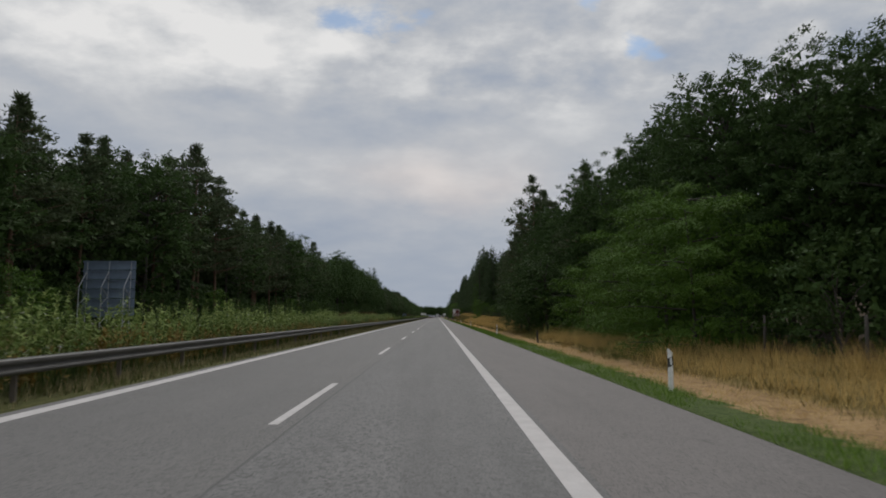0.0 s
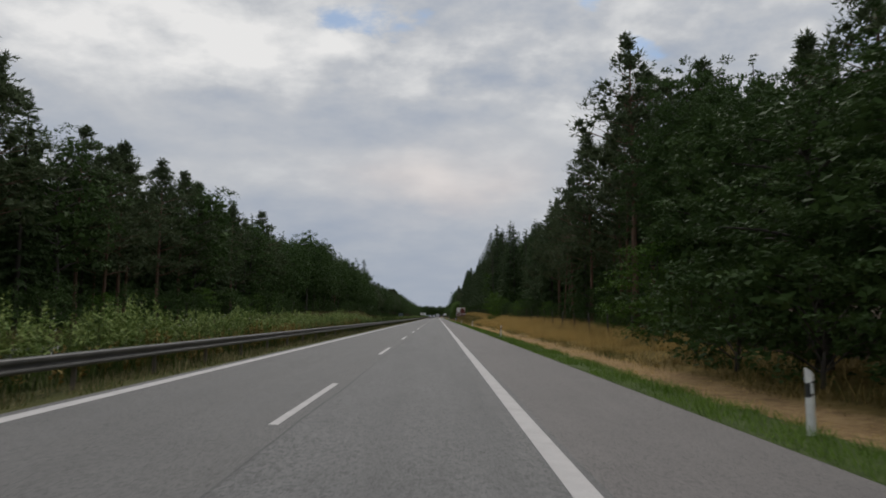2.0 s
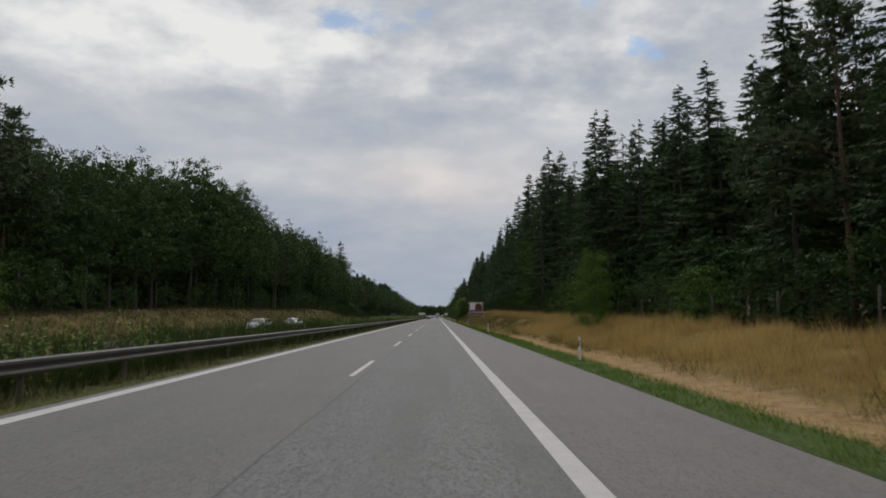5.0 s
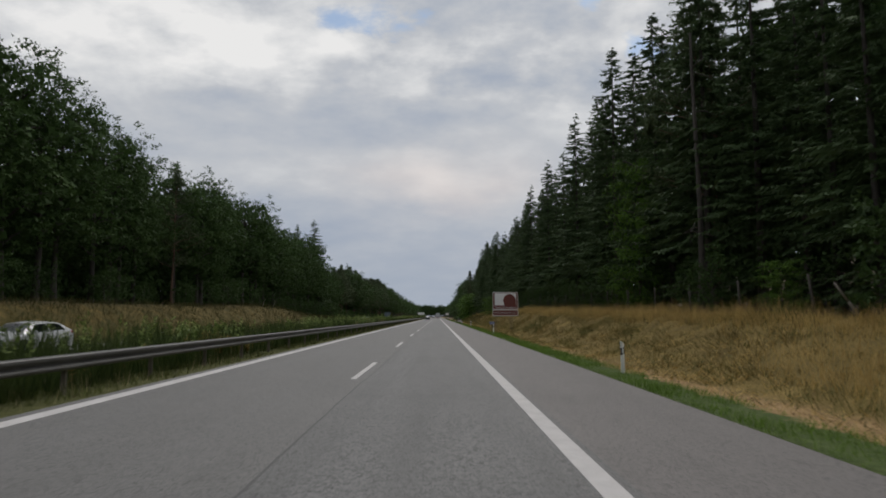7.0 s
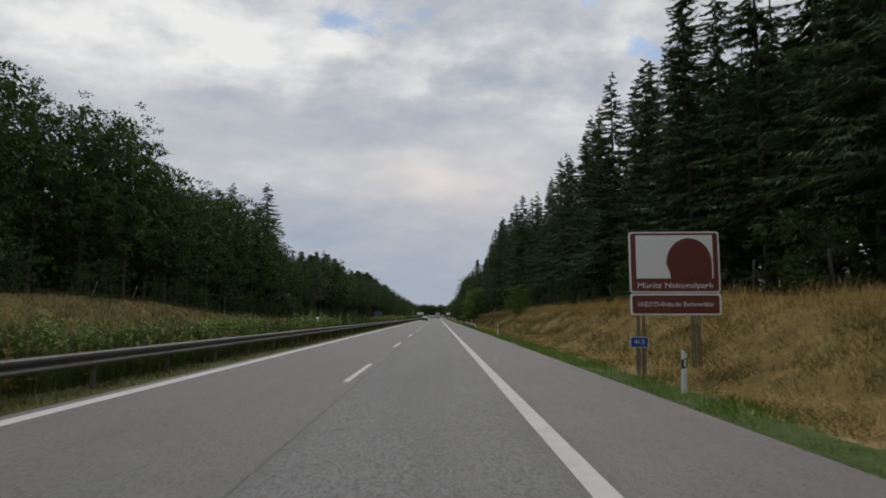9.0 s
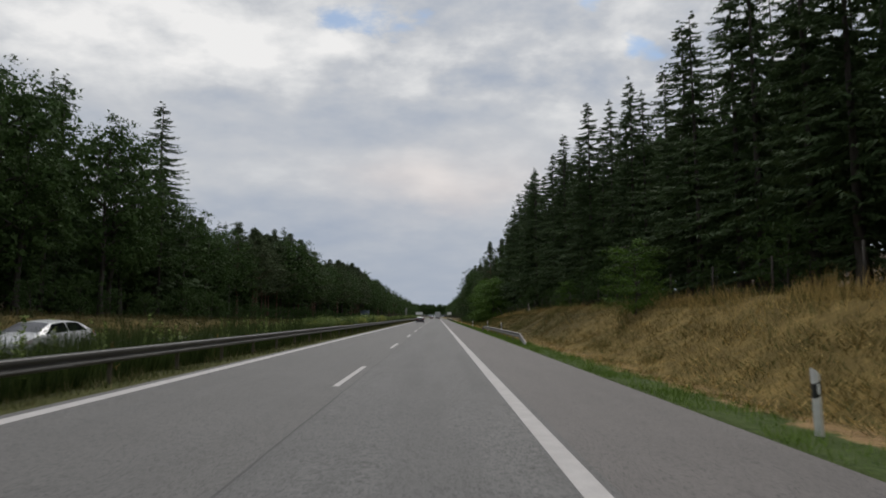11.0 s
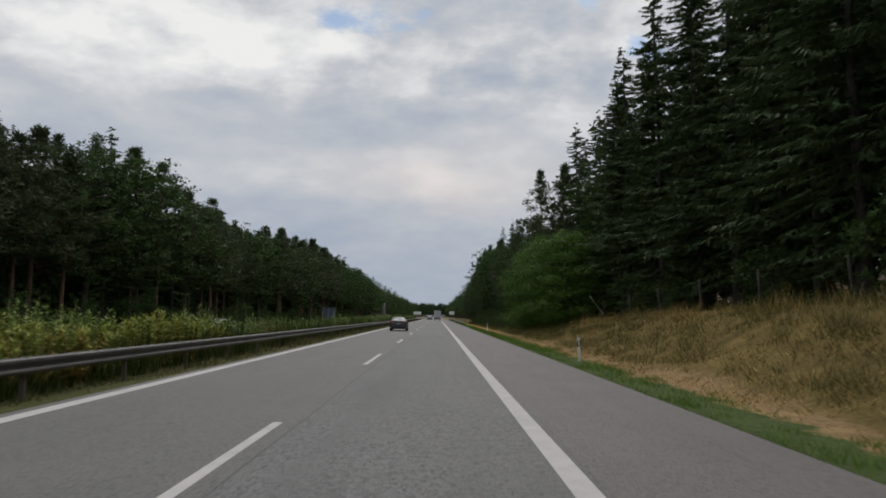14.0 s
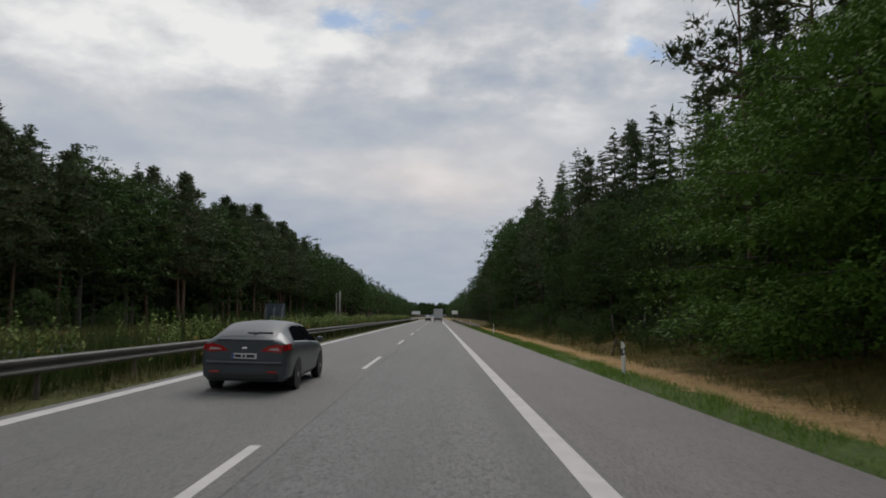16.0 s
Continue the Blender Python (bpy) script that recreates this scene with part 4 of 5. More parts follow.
def blades(name, label, x0, x1, y0, y1, per, h0, h1, width, mat, lean=0.25, keep=None, category="grass"):
    """Single blades of grass, standing on the ground. keep(x, y): the share of them that grows there."""
    rng = np.random.default_rng(hash_seed(name + label, 3))
    n = int((x1 - x0) * (y1 - y0) * per)
    x, y = rng.uniform(x0, x1, n), rng.uniform(y0, y1, n)
    clump = np.array([noise.noise((a * 1.3, b * 0.9, 2.0)) for a, b in zip(x, y)])
    share = 0.75 + 0.9 * clump + np.array([0.9 * noise.noise((a * 0.5, b * 0.35, 9.0)) for a, b in zip(x, y)])
    if keep:
        share = share * np.array([keep(a, b) for a, b in zip(x, y)])
    ok = rng.uniform(0, 1, n) < share
    x, y, clump = x[ok], y[ok], clump[ok]
    n = len(x)
    z = np.array([ground_z(a, b) for a, b in zip(x, y)]) - 0.04
    patch = np.array([noise.noise((a * 0.45, b * 0.30, 7.0)) for a, b in zip(x, y)])
    h = rng.uniform(h0, h1, n) * np.clip(1 + 0.6 * clump + 0.75 * patch, 0.25, 2.0)
    a, t = rng.uniform(-1.5, 1.5, n) - 0.29 * np.sign(x), rng.uniform(0, 6.28, n)
    b = np.stack([x, y, z], 1)
    s = np.stack([np.cos(a), np.sin(a), np.zeros(n)], 1) * (width * rng.uniform(0.6, 1.4, n))[:, None]
    d = np.stack([np.cos(t) * lean, np.sin(t) * lean, np.ones(n)], 1) * h[:, None]
    v = np.stack([b - s, b + s, b + d], 1).reshape(-1, 3)
    facing = np.repeat(unit(np.array([-0.25, -0.25, 0.8]) + rng.normal(0, 0.28, (n, 3))), 3, axis=0)
    return tagged(new(name, mesh_from(name, v, np.arange(3 * n).reshape(-1, 3), M[mat], normals=facing)), label, category, kind="stuff")


def dead_tree(x, y, h):
    """A bare grey trunk with broken branches."""
    rng = np.random.default_rng(77)
    pts, trunk = stem(rng, h, 0.20, 0.35, 9, 0.35)
    pts = np.array(pts)
    ob = new("dead_tree")
    ob.matrix_world = pose(x, y, ground_z(x, y) - 0.05)
    tagged(ob, "dead grey tree with bare broken branches", "tree")
    child("trunk", mesh_from("trunk", trunk[0], trunk[1], M["bark"], smooth=True), ob)
    for i in range(13):
        z = h * rng.uniform(0.22, 0.95)
        b = np.array([np.interp(z, pts[:, 2], pts[:, 0]), np.interp(z, pts[:, 2], pts[:, 1]), z])
        a, ln = rng.uniform(0, 6.28), rng.uniform(0.8, 2.4)
        d = np.array([math.cos(a), math.sin(a), rng.uniform(-0.5, 0.3)])
        v, f, _ = tube([b, b + d * ln * 0.5, b + d * ln + (0, 0, -0.2 * ln)], [0.05, 0.035, 0.012], 5)
        child("branch", mesh_from("branch", v, f, M["bark"], smooth=True), ob)


dead_tree(15.0, 228.0, 17.0)

END = 560
TALL = [(0, 0.45), (40, 0.35), (54, 0.25), (60, 0.03), (80, 0.05), (88, 0.5), (100, 0.8), (140, 1.0), (245, 0.8), (290, 0.45), (325, 0.3), (345, 0.10), (385, 0.08), (402, 0.16), (440, 0.16), (452, 0.03), (500, 0.03), (560, 0.15)]
blades("verge_grass", "short green grass along the pavement edge", 4.9, 6.5, 2, END, 190, 0.07, 0.24, 0.009, "grass", 0.5)
blades("mown_straw", "short mown straw beside the green verge", 6.3, 8.6, 2, END, 60, 0.05, 0.16, 0.010, "straw", 1.3)
blades("dry_grass", "tall dry golden grass before the forest", 7.9, 13.5, 2, END, 190, 0.35, 0.85, 0.0065, "straw", 0.38,
       lambda x, y: along(y, TALL) * (0.45 if 98 < y < 138 and x > 10.6 else 1.0) * smooth_step(x, 8.0, 9.6 + 0.6 * math.sin(y * 0.21)) * (1 - smooth_step(y, 196, 214) * (1 - smooth_step(x, 11.2, 12.6))))
blades("dry_grass", "tall dry golden grass behind the fence", 13.0, 16.4, 86, 146, 110, 0.35, 0.8, 0.0065, "straw", 0.38,
       lambda x, y: smooth_step(y, 86, 96) * (1 - smooth_step(x, 15.2, 16.4)))
blades("olive_grass", "half-dry olive grass before the forest", 7.9, 14.5, 2, END, 60, 0.10, 0.32, 0.011, "olive", 0.6,
       lambda x, y: (1.15 - 0.75 * along(y, TALL)) * smooth_step(x, 7.6, 8.8))
blades("withered_docks", "withered brown dock stalks among the straw", 7.7, 10.4, 168, 186, 60, 0.15, 0.45, 0.014, "rust_weed", 0.7,
       lambda x, y: max(0.0, 0.35 + 1.8 * noise.noise((x * 0.6, y * 0.3, 14.0))))
for nm, lb, mt, per, sd in (("matted_straw", "matted pale straw lying on the bank", "straw", 34, 3.0), ("matted_grass", "matted brown-green grass lying on the bank", "olive", 52, 5.0), ("matted_green", "matted green grass on the bank", "tuft", 34, 8.0)):
    blades(nm, lb, 6.5, 13.6, 192, 448, per, 0.10, 0.26, 0.013, mt, 1.6,
           lambda x, y: (along(y, [(300, 1.2), (338, 1.2), (356, 0.2), (440, 0.35)]) if mt == "straw" else along(y, [(300, 1), (338, 0.8), (356, 0.5), (440, 0.5)])) * smooth_step(y, 192, 215) * min(1.2, max(0.15, 0.75 + 1.6 * noise.noise((x * 0.55, y * 0.33, sd)))))
blades("green_tufts", "green tufts among the dry grass", 7.6, 14.0, 2, END, 60, 0.22, 0.6, 0.0065, "tuft", 0.45,
       lambda x, y: max(0.0, 2.2 * noise.noise((x * 0.35, y * 0.16, 21.0)) + along(y, [(0, 0.1), (150, 0.1), (168, 0.15), (174, 0.8), (188, 0.8), (196, 0.2), (250, 0.3), (330, 0.12), (390, 0.12), (402, 0.7), (440, 0.7), (560, 0.4)])))
blades("low_green_grass", "low green grass at the foot of the bank", 6.2, 10.2, 228, 340, 120, 0.06, 0.20, 0.008, "tuft", 0.6,
       lambda x, y: smooth_step(y, 228, 250) * (1 - smooth_step(y, 322, 340)) * (1 - 0.85 * smooth_step(x, 7.2, 10.0)) * max(0.1, 0.8 + 1.2 * noise.noise((x * 0.5, y * 0.25, 33.0))))
blades("median_grass", "olive green grass under the median guard rail", -9.0, -6.75, 2, 640, 90, 0.08, 0.26, 0.012, "tuft", 0.5,
       lambda x, y: smooth_step(-x, 6.9, 7.6))
blades("straw_tufts", "pale straw tufts under the median guard rail", -8.8, -7.2, 2, 480, 40, 0.2, 0.42, 0.008, "pale_straw", 0.3,
       lambda x, y: along(y, [(0, 1.7), (60, 1.5), (120, 0.7), (200, 0.15), (390, 0.25), (420, 0.8), (480, 0.8)]))
blades("median_meadow", "green grass in the median", -12.4, -8.3, 2, 640, 100, 0.75, 1.3, 0.019, "meadow", 0.3,
       lambda x, y: along(y, [(0, 0.3), (110, 0.4), (150, 1), (560, 0.9)]))
blades("far_verge_grass", "green and brown grass on the far bank", -32, -23.8, 30, 640, 32, 0.25, 0.6, 0.017, "far_grass", 0.5)

WEEDS = [(0, 1.0), (110, 1.0), (140, 0.5), (160, 0.08), (192, 0.08), (194, 0.8), (199, 0.8), (201, 0.08), (213, 0.08), (215, 0.8), (219, 0.8), (221, 0.08), (240, 0.12), (242, 0.8), (247, 0.8), (249, 0.15), (262, 0.5), (275, 0.9), (300, 0.9), (314, 0.06), (348, 0.06), (354, 1.0), (395, 1.0), (408, 1.1), (411, 0.75), (425, 0.3), (460, 0.3), (480, 0.7), (640, 0.8)]


def weeds(name, label, mat, per, h0, h1, seed, lo=0.25, hi=1.0, leaves=22, x0=-12.1, x1=-8.7, y0=2, y1=640):
    """Leafy stalks of the median, many of them."""
    rng = np.random.default_rng(seed)
    n = int((x1 - x0) * (y1 - y0) * per)
    x, y = rng.uniform(x0, x1, n), rng.uniform(y0, y1, n)
    clump = np.array([noise.noise((a * 0.5, b * 0.22, seed)) for a, b in zip(x, y)])
    ok = rng.uniform(0, 1, n) < np.array([along(b, WEEDS) for b in y]) * (0.7 + clump)
    x, y, clump = x[ok], y[ok], clump[ok]
    n = len(x)
    z = np.array([ground_z(a, b) for a, b in zip(x, y)])
    h = rng.uniform(h0, h1, n) * (1 + 0.5 * clump) * np.array([along(b, [(0, 1), (130, 1.0), (160, 0.7), (250, 0.75), (300, 0.85), (348, 0.76), (394, 0.76), (398, 0.9), (407, 0.95), (411, 0.85), (425, 0.78), (458, 0.75), (480, 0.85), (640, 0.9)]) for b in y])
    k = np.repeat(np.arange(n), leaves)
    u = rng.uniform(lo, hi, len(k))
    a = rng.uniform(0, 6.28, len(k))
    sway = rng.normal(0, 0.12, (n, 2))
    c = np.stack([x[k] + sway[k, 0] * u, y[k] + sway[k, 1] * u, z[k] + h[k] * u], 1)
    d = unit(np.stack([np.cos(a), np.sin(a), rng.uniform(-0.2, 1.3, len(k))], 1))
    s = unit(np.cross(d, np.array([0, 0, 1.0])) + rng.normal(0, 0.3, d.shape))
    ln = rng.uniform(0.10, 0.22, len(k)) * (1.25 - 0.55 * u)
    p1 = leaf_tris(c, d, s, ln, ln * 0.27, d * 0.5 + np.array([0.3, -0.6, 0.75]) + rng.normal(0, 0.2, d.shape))
    b = np.stack([x, y, z], 1)
    side = np.tile(np.array([[0.008, 0.0, 0.0]]), (n, 1))
    tip = np.stack([x + sway[:, 0], y + sway[:, 1], z + h * 1.06], 1)
    v2 = np.stack([b - side, b + side, tip], 1).reshape(-1, 3)
    v, f, nr = join([p1, (v2, np.arange(3 * n).reshape(-1, 3), np.tile(np.array([[0.5, -0.5, 0.7]]), (3 * n, 1)))])
    return tagged(new(name, mesh_from(name, v, f, M[mat], normals=nr)), label, "weeds", kind="stuff")


weeds("tall_weeds", "tall green weeds behind the median guard rail", "weed", 9.0, 1.4, 1.95, 11, leaves=38)
weeds("withered_weeds", "withered reddish brown weeds along the median", "rust_weed", 12.0, 0.7, 1.2, 12, lo=0.2, leaves=22, x0=-9.6, x1=-8.6)
weeds("yellow_weeds", "dense yellowish green leafy weeds behind the median guard rail", "yellow_weed", 26.0, 1.1, 1.65, 13, lo=0.5, leaves=46, x0=-10.6, x1=-8.8, y0=352, y1=411)



def weed_heads():
    """Pale seed heads on the tallest weeds."""
    rng = np.random.default_rng(31)
    n = 9000
    x, y = rng.uniform(-12.0, -8.8, n), rng.uniform(2, 560, n)
    ok = rng.uniform(0, 1, n) < np.array([along(b, WEEDS) * along(b, [(0, 0.6), (110, 0.5), (320, 0.3), (400, 0.2), (420, 0.08), (560, 0.08)]) * (0.45 + 1.2 * noise.noise((a * 0.6, b * 0.3, 4.0))) for a, b in zip(x, y)])
    x, y = x[ok], y[ok]
    n = len(x)
    z = np.array([ground_z(a, b) for a, b in zip(x, y)]) + rng.uniform(1.1, 1.75, n) * np.array([along(b, [(0, 1), (130, 1), (160, 0.7), (300, 0.85), (640, 0.9)]) for b in y])
    d = unit(rng.normal(0, 1, (n, 3)))
    v, f = leaf_tris(np.stack([x, y, z], 1), d, unit(np.cross(d, rng.normal(0, 1, (n, 3)))), rng.uniform(0.04, 0.09, n), rng.uniform(0.015, 0.03, n))
    tagged(new("seed_heads", mesh_from("seed_heads", v, f, M["fluff"])), "pale seed heads on the tall median weeds", "weeds", kind="stuff")


weed_heads()

# ---------------------------------------------------------------- marker posts


def marker_post():
    """White plastic delineator with a slanted black band and a reflector."""
    ob = new("marker_post")
    prof = [(-0.06, -0.045), (0.0, -0.075), (0.06, -0.045), (0.045, 0.05), (-0.045, 0.05)]

    def prism(z0, z1, grow=0.0, slope=0.0, slope0=0.0):
        bm = bmesh.new()
        lo = [bm.verts.new((x * (1 + grow), y * (1 + grow), z0 + slope0 * x)) for x, y in prof]
        hi = [bm.verts.new((x * (1 + grow), y * (1 + grow), z1 + slope * x)) for x, y in prof]
        k = len(prof)
        for i in range(k):
            bm.faces.new((lo[i], lo[(i + 1) % k], hi[(i + 1) % k], hi[i]))
        bm.faces.new(hi)
        bm.faces.new(lo[::-1])
        return bm

    part("body", prism(-0.3, 0.62, slope=0.5), M["white_plastic"], ob)
    part("band", prism(0.62, 0.85, 0.02, 0.5, 0.5), M["black_plastic"], ob, "slanted black band")
    part("top", prism(0.85, 1.02, slope=-0.9, slope0=0.5), M["white_plastic"], ob)
    bm = bmesh.new()
    box(bm, (-0.022, -0.086, 0.66), (0.022, -0.068, 0.83), 0.004)
    part("reflector", bm, M["reflector"], ob, "white upright reflector")
    return tagged(ob, "white plastic marker post with a slanted black band", "marker post", "marker posts along the verge")


first_post = marker_post()
POSTS = [(5.95, 16.5), (5.95, 64.4), (5.95, 114.5), (5.95, 163.6), (5.9, 212.5), (5.85, 261.5), (5.95, 311), (5.92, 360.8), (5.87, 377.0), (5.95, 411), (5.95, 460.9), (5.95, 510), (5.95, 559), (5.95, 608)]
for i, (x, y) in enumerate(POSTS):
    m = pose(x, y, ground_z(x, y), plant_rng.uniform(-2, 2), plant_rng.uniform(-2.5, 2.5), 0)
    if 344 < y < 380:     # taller ones behind the guard rail
        m = m @ Matrix.Diagonal((1, 1, 1.28, 1))
    if i == 0:
        first_post.matrix_world = m
    else:
        copy_thing(first_post, m)

# ---------------------------------------------------------------- game fence and leaning poles
FENCE_X = [(0, 12.6), (50, 12.6), (90, 12.7), (120, 12.8), (190, 13.8), (260, 14.0), (372, 14.2), (430, 13.4), (480, 11.5), (560, 11.5)]


def fence():
    ob = tagged(new("fence"), "wooden post and wire game fence before the trees", "fence")
    bm = bmesh.new()
    rod(bm, (0, 0, -0.3), (0, 0, 1.62), 0.060, 0.050, 7)
    post = bm_mesh("post", bm, M["timber"], smooth=True)
    ys = np.arange(6.92, 560.0, 5.94)
    tops = []
    for y in ys:
        if 50 < y < 84:
            continue
        x = along(y, FENCE_X)
        child("post", post, ob, "", pose(x, y, ground_z(x, y), plant_rng.normal(0, 2), plant_rng.normal(0, 2)))
        tops.append(Vector((x - 0.05, y, ground_z(x, y))))
    for h in (0.3, 0.6, 0.9, 1.15, 1.36, 1.55):
        v, f, _ = tube([tuple(p + Vector((0, 0, h))) for p in tops], [0.004] * len(tops), 3)
        child("wire", mesh_from("wire", v, f, M["wire"]), ob)


fence()


def wooden_post(x, y, h):
    """A short square timber post with a bevelled head."""
    bm = bmesh.new()
    box(bm, (-0.06, -0.06, -0.3), (0.06, 0.06, h), 0.012)
    ob = new("wooden_post", bm_mesh("wooden_post", bm, M["timber"]))
    ob.matrix_world = pose(x, y, ground_z(x, y), 1.5, -2.0, 12)
    tagged(ob, "short dark timber post standing in mown straw", "post")


wooden_post(7.4, 47.5, 0.92)


def pole(foot, top, mat, label):
    """A thin, slightly crooked pole from its foot on the ground to its top."""
    a, b = Vector((foot[0], foot[1], ground_z(*foot) - 0.1)), Vector(top)
    mid = (a + b) / 2 + Vector((0.02, 0.015, 0.0))
    bm = bmesh.new()
    rod(bm, a, mid, 0.052, 0.045, 8)
    rod(bm, mid, b, 0.045, 0.036, 8)
    ob = new("leaning_pole", bm_mesh("leaning_pole", bm, M[mat], smooth=True))
    tagged(ob, label, "pole", "poles beside the fence")


M["pale_wood"] = surface("weathered_pole_wood", [(0.3, (0.17, 0.155, 0.13)), (0.7, (0.30, 0.275, 0.235))], 4, 0.85, 40, 0.4, 0.3, stretch=(1, 1, 0.2))
for x, y, dx, h in ((14.5, 438, 1.6, 2.1), (14.4, 213, 0.9, 1.2), (-30.6, 302, -0.5, 1.3), (-30.8, 310, -0.4, 1.3), (-27, 192, -0.9, 1.6)):
    pole((x, y), (x - dx, y, ground_z(x, y) + h), "pale_wood", "pale wooden pole leaning in the grass by the fence")
# two short poles propped against each other
pole((8.28, 471.0), (8.56, 471.15, 0.62), "timber", "short dark pole propped against another on the verge")
pole((8.86, 471.3), (8.58, 471.2, 0.60), "timber", "short dark pole propped against another on the verge")
# an upright with two braces in the fence
apex = (12.67, 390.5, max(3.4, ground_z(12.67, 390.5) + 1.25))
pole(apex[:2], apex, "pale_wood", "upright grey wooden pole in the grass by the fence")
pole((12.62, 388.4), (apex[0], apex[1] - 0.08, apex[2] - 0.05), "pale_wood", "pale wooden brace leaning on an upright pole")
pole((12.3, 392.2), (apex[0], apex[1] + 0.08, apex[2] - 0.1), "timber", "dark wooden brace leaning on an upright pole")

# ---------------------------------------------------------------- signs


def lettering(name, words, size, width, mat, parent, at, label=""):
    cu = bpy.data.curves.new(name, "FONT")
    cu.body, cu.size, cu.extrude, cu.align_x, cu.align_y = words, size, 0.002, "CENTER", "CENTER"
    cu.resolution_u = 2
    ob = new(name, cu)
    bpy.context.view_layer.update()
    me = bpy.data.meshes.new_from_object(ob.evaluated_get(bpy.context.evaluated_depsgraph_get()))
    bpy.data.objects.remove(ob)
    me.materials.clear()
    me.materials.append(mat)
    xs = [v.co.x for v in me.vertices]
    k = width / (max(xs) - min(xs))
    for v in me.vertices:
        v.co.x *= k
    return child(name, me, parent, label, at)


def rounded_plate(w, h, depth, r, seg=5):
    """An upright plate in x and z, its face towards -y."""
    bm = bmesh.new()
    pts = []
    for cx, cz, a0 in ((w / 2 - r, h / 2 - r, 0), (-w / 2 + r, h / 2 - r, 90), (-w / 2 + r, -h / 2 + r, 180), (w / 2 - r, -h / 2 + r, 270)):
        for i in range(seg + 1):
            a = radians(a0 + 90 * i / seg)
            pts.append((cx + r * math.cos(a), cz + r * math.sin(a)))
    fr = [bm.verts.new((x, -depth / 2, z)) for x, z in pts]
    bk = [bm.verts.new((x, depth / 2, z)) for x, z in pts]
    bm.faces.new(fr)
    bm.faces.new(bk[::-1])
    for i in range(len(pts)):
        bm.faces.new((fr[i], bk[i], bk[(i + 1) % len(pts)], fr[(i + 1) % len(pts)]))
    return bm


def outline_plate(pts, depth, y):
    bm = bmesh.new()
    fr = [bm.verts.new((x, y, z)) for x, z in pts]
    bk = [bm.verts.new((x, y + depth, z)) for x, z in pts]
    bm.faces.new(fr)
    bm.faces.new(bk[::-1])
    for i in range(len(pts)):
        bm.faces.new((fr[i], bk[i], bk[(i + 1) % len(pts)], fr[(i + 1) % len(pts)]))
    return bm


def park_sign(x, y):
    z = ground_z(x, y)
    ob = new("park_sign")
    ob.matrix_world = pose(x, y, z, 0, 0, -4)
    tagged(ob, "brown and white park sign on steel lattice legs", "road sign")
    up = pose(0, 0, 3.52 - z)
    main = part("panel", rounded_plate(2.98, 2.06, 0.05, 0.10), M["sign_white"], ob, "white-edged upper panel", up)
    part("field", rounded_plate(2.88, 1.96, 0.012, 0.08), M["sign_brown"], main, "brown field", pose(0, -0.031, 0))
    part("picture", rounded_plate(2.54, 1.46, 0.012, 0.01), M["sign_white"], main, "white picture field", pose(0.0, -0.042, 0.18))
    # a plain rounded brown shape stands for the picture
    pts = [(1.22, -0.55)]
    for i in range(13):
        a = radians(8 + 14.2 * i)
        pts.append((0.48 + 0.75 * math.cos(a), -0.05 + 0.86 * math.sin(a)))
    pts += [(-0.28, -0.05), (-0.18, -0.30), (-0.14, -0.55)]
    part("shape", outline_plate(pts, 0.012, -0.060), M["sign_brown"], main, "rounded brown shape")
    lettering("lettering", "Müritz Nationalpark", 0.27, 2.50, M["sign_white"], main, pose(0, -0.040, -0.79, 90), "white lettering")
    low = part("panel", rounded_plate(2.98, 0.72, 0.05, 0.09), M["sign_white"], ob, "white-edged lower panel", pose(0, 0, 2.10 - z))
    part("field", rounded_plate(2.86, 0.60, 0.012, 0.07), M["sign_brown"], low, "brown field", pose(0, -0.031, 0))
    lettering("lettering", "UNESCO-Welterbe Buchenwälder", 0.22, 2.50, M["sign_white"], low, pose(0, -0.040, 0.0, 90), "white lettering")
    for lx in (-1.12, 0.70):
        bm = bmesh.new()
        for dx, dy in ((-0.09, 0.06), (0.09, 0.06), (-0.09, 0.30), (0.09, 0.30)):
            rod(bm, (lx + dx, dy, -0.4), (lx + dx, dy, 4.45 - z), 0.022, sides=6)
        for k in range(6):
            h = 0.15 + 0.42 * k
            rod(bm, (lx - 0.09, 0.06, h), (lx + 0.09, 0.06, h), 0.012, sides=5)
            rod(bm, (lx - 0.09, 0.06, h), (lx - 0.09, 0.30, h + 0.42), 0.012, sides=5)
            rod(bm, (lx + 0.09, 0.06, h), (lx + 0.09, 0.30, h + 0.42), 0.012, sides=5)
        part("leg", bm, M["dark_steel"], ob, "steel lattice leg")


park_sign(7.78, 267.0)


def distance_sign(x, y):
    z = ground_z(x, y)
    ob = new("distance_sign")
    ob.matrix_world = pose(x, y, z)
    tagged(ob, "small blue distance sign on two thin posts", "road sign")
    pl = part("panel", rounded_plate(0.56, 0.32, 0.02, 0.03), M["sign_white"], ob, "white-edged panel", pose(0, 0, 0.91 - z))
    part("field", rounded_plate(0.53, 0.29, 0.008, 0.025), M["sign_blue"], pl, "blue field", pose(0, -0.013, 0))
    lettering("lettering", "41,5", 0.2, 0.32, M["sign_white"], pl, pose(0, -0.019, 0.0, 90), "white numerals")
    for dx in (-0.08, 0.10):
        bm = bmesh.new()
        rod(bm, (dx, 0.03, -0.4), (dx, 0.03, 1.0 - z), 0.02, sides=7)
        part("post", bm, M["dark_steel"], ob)


distance_sign(6.05, 265.5)


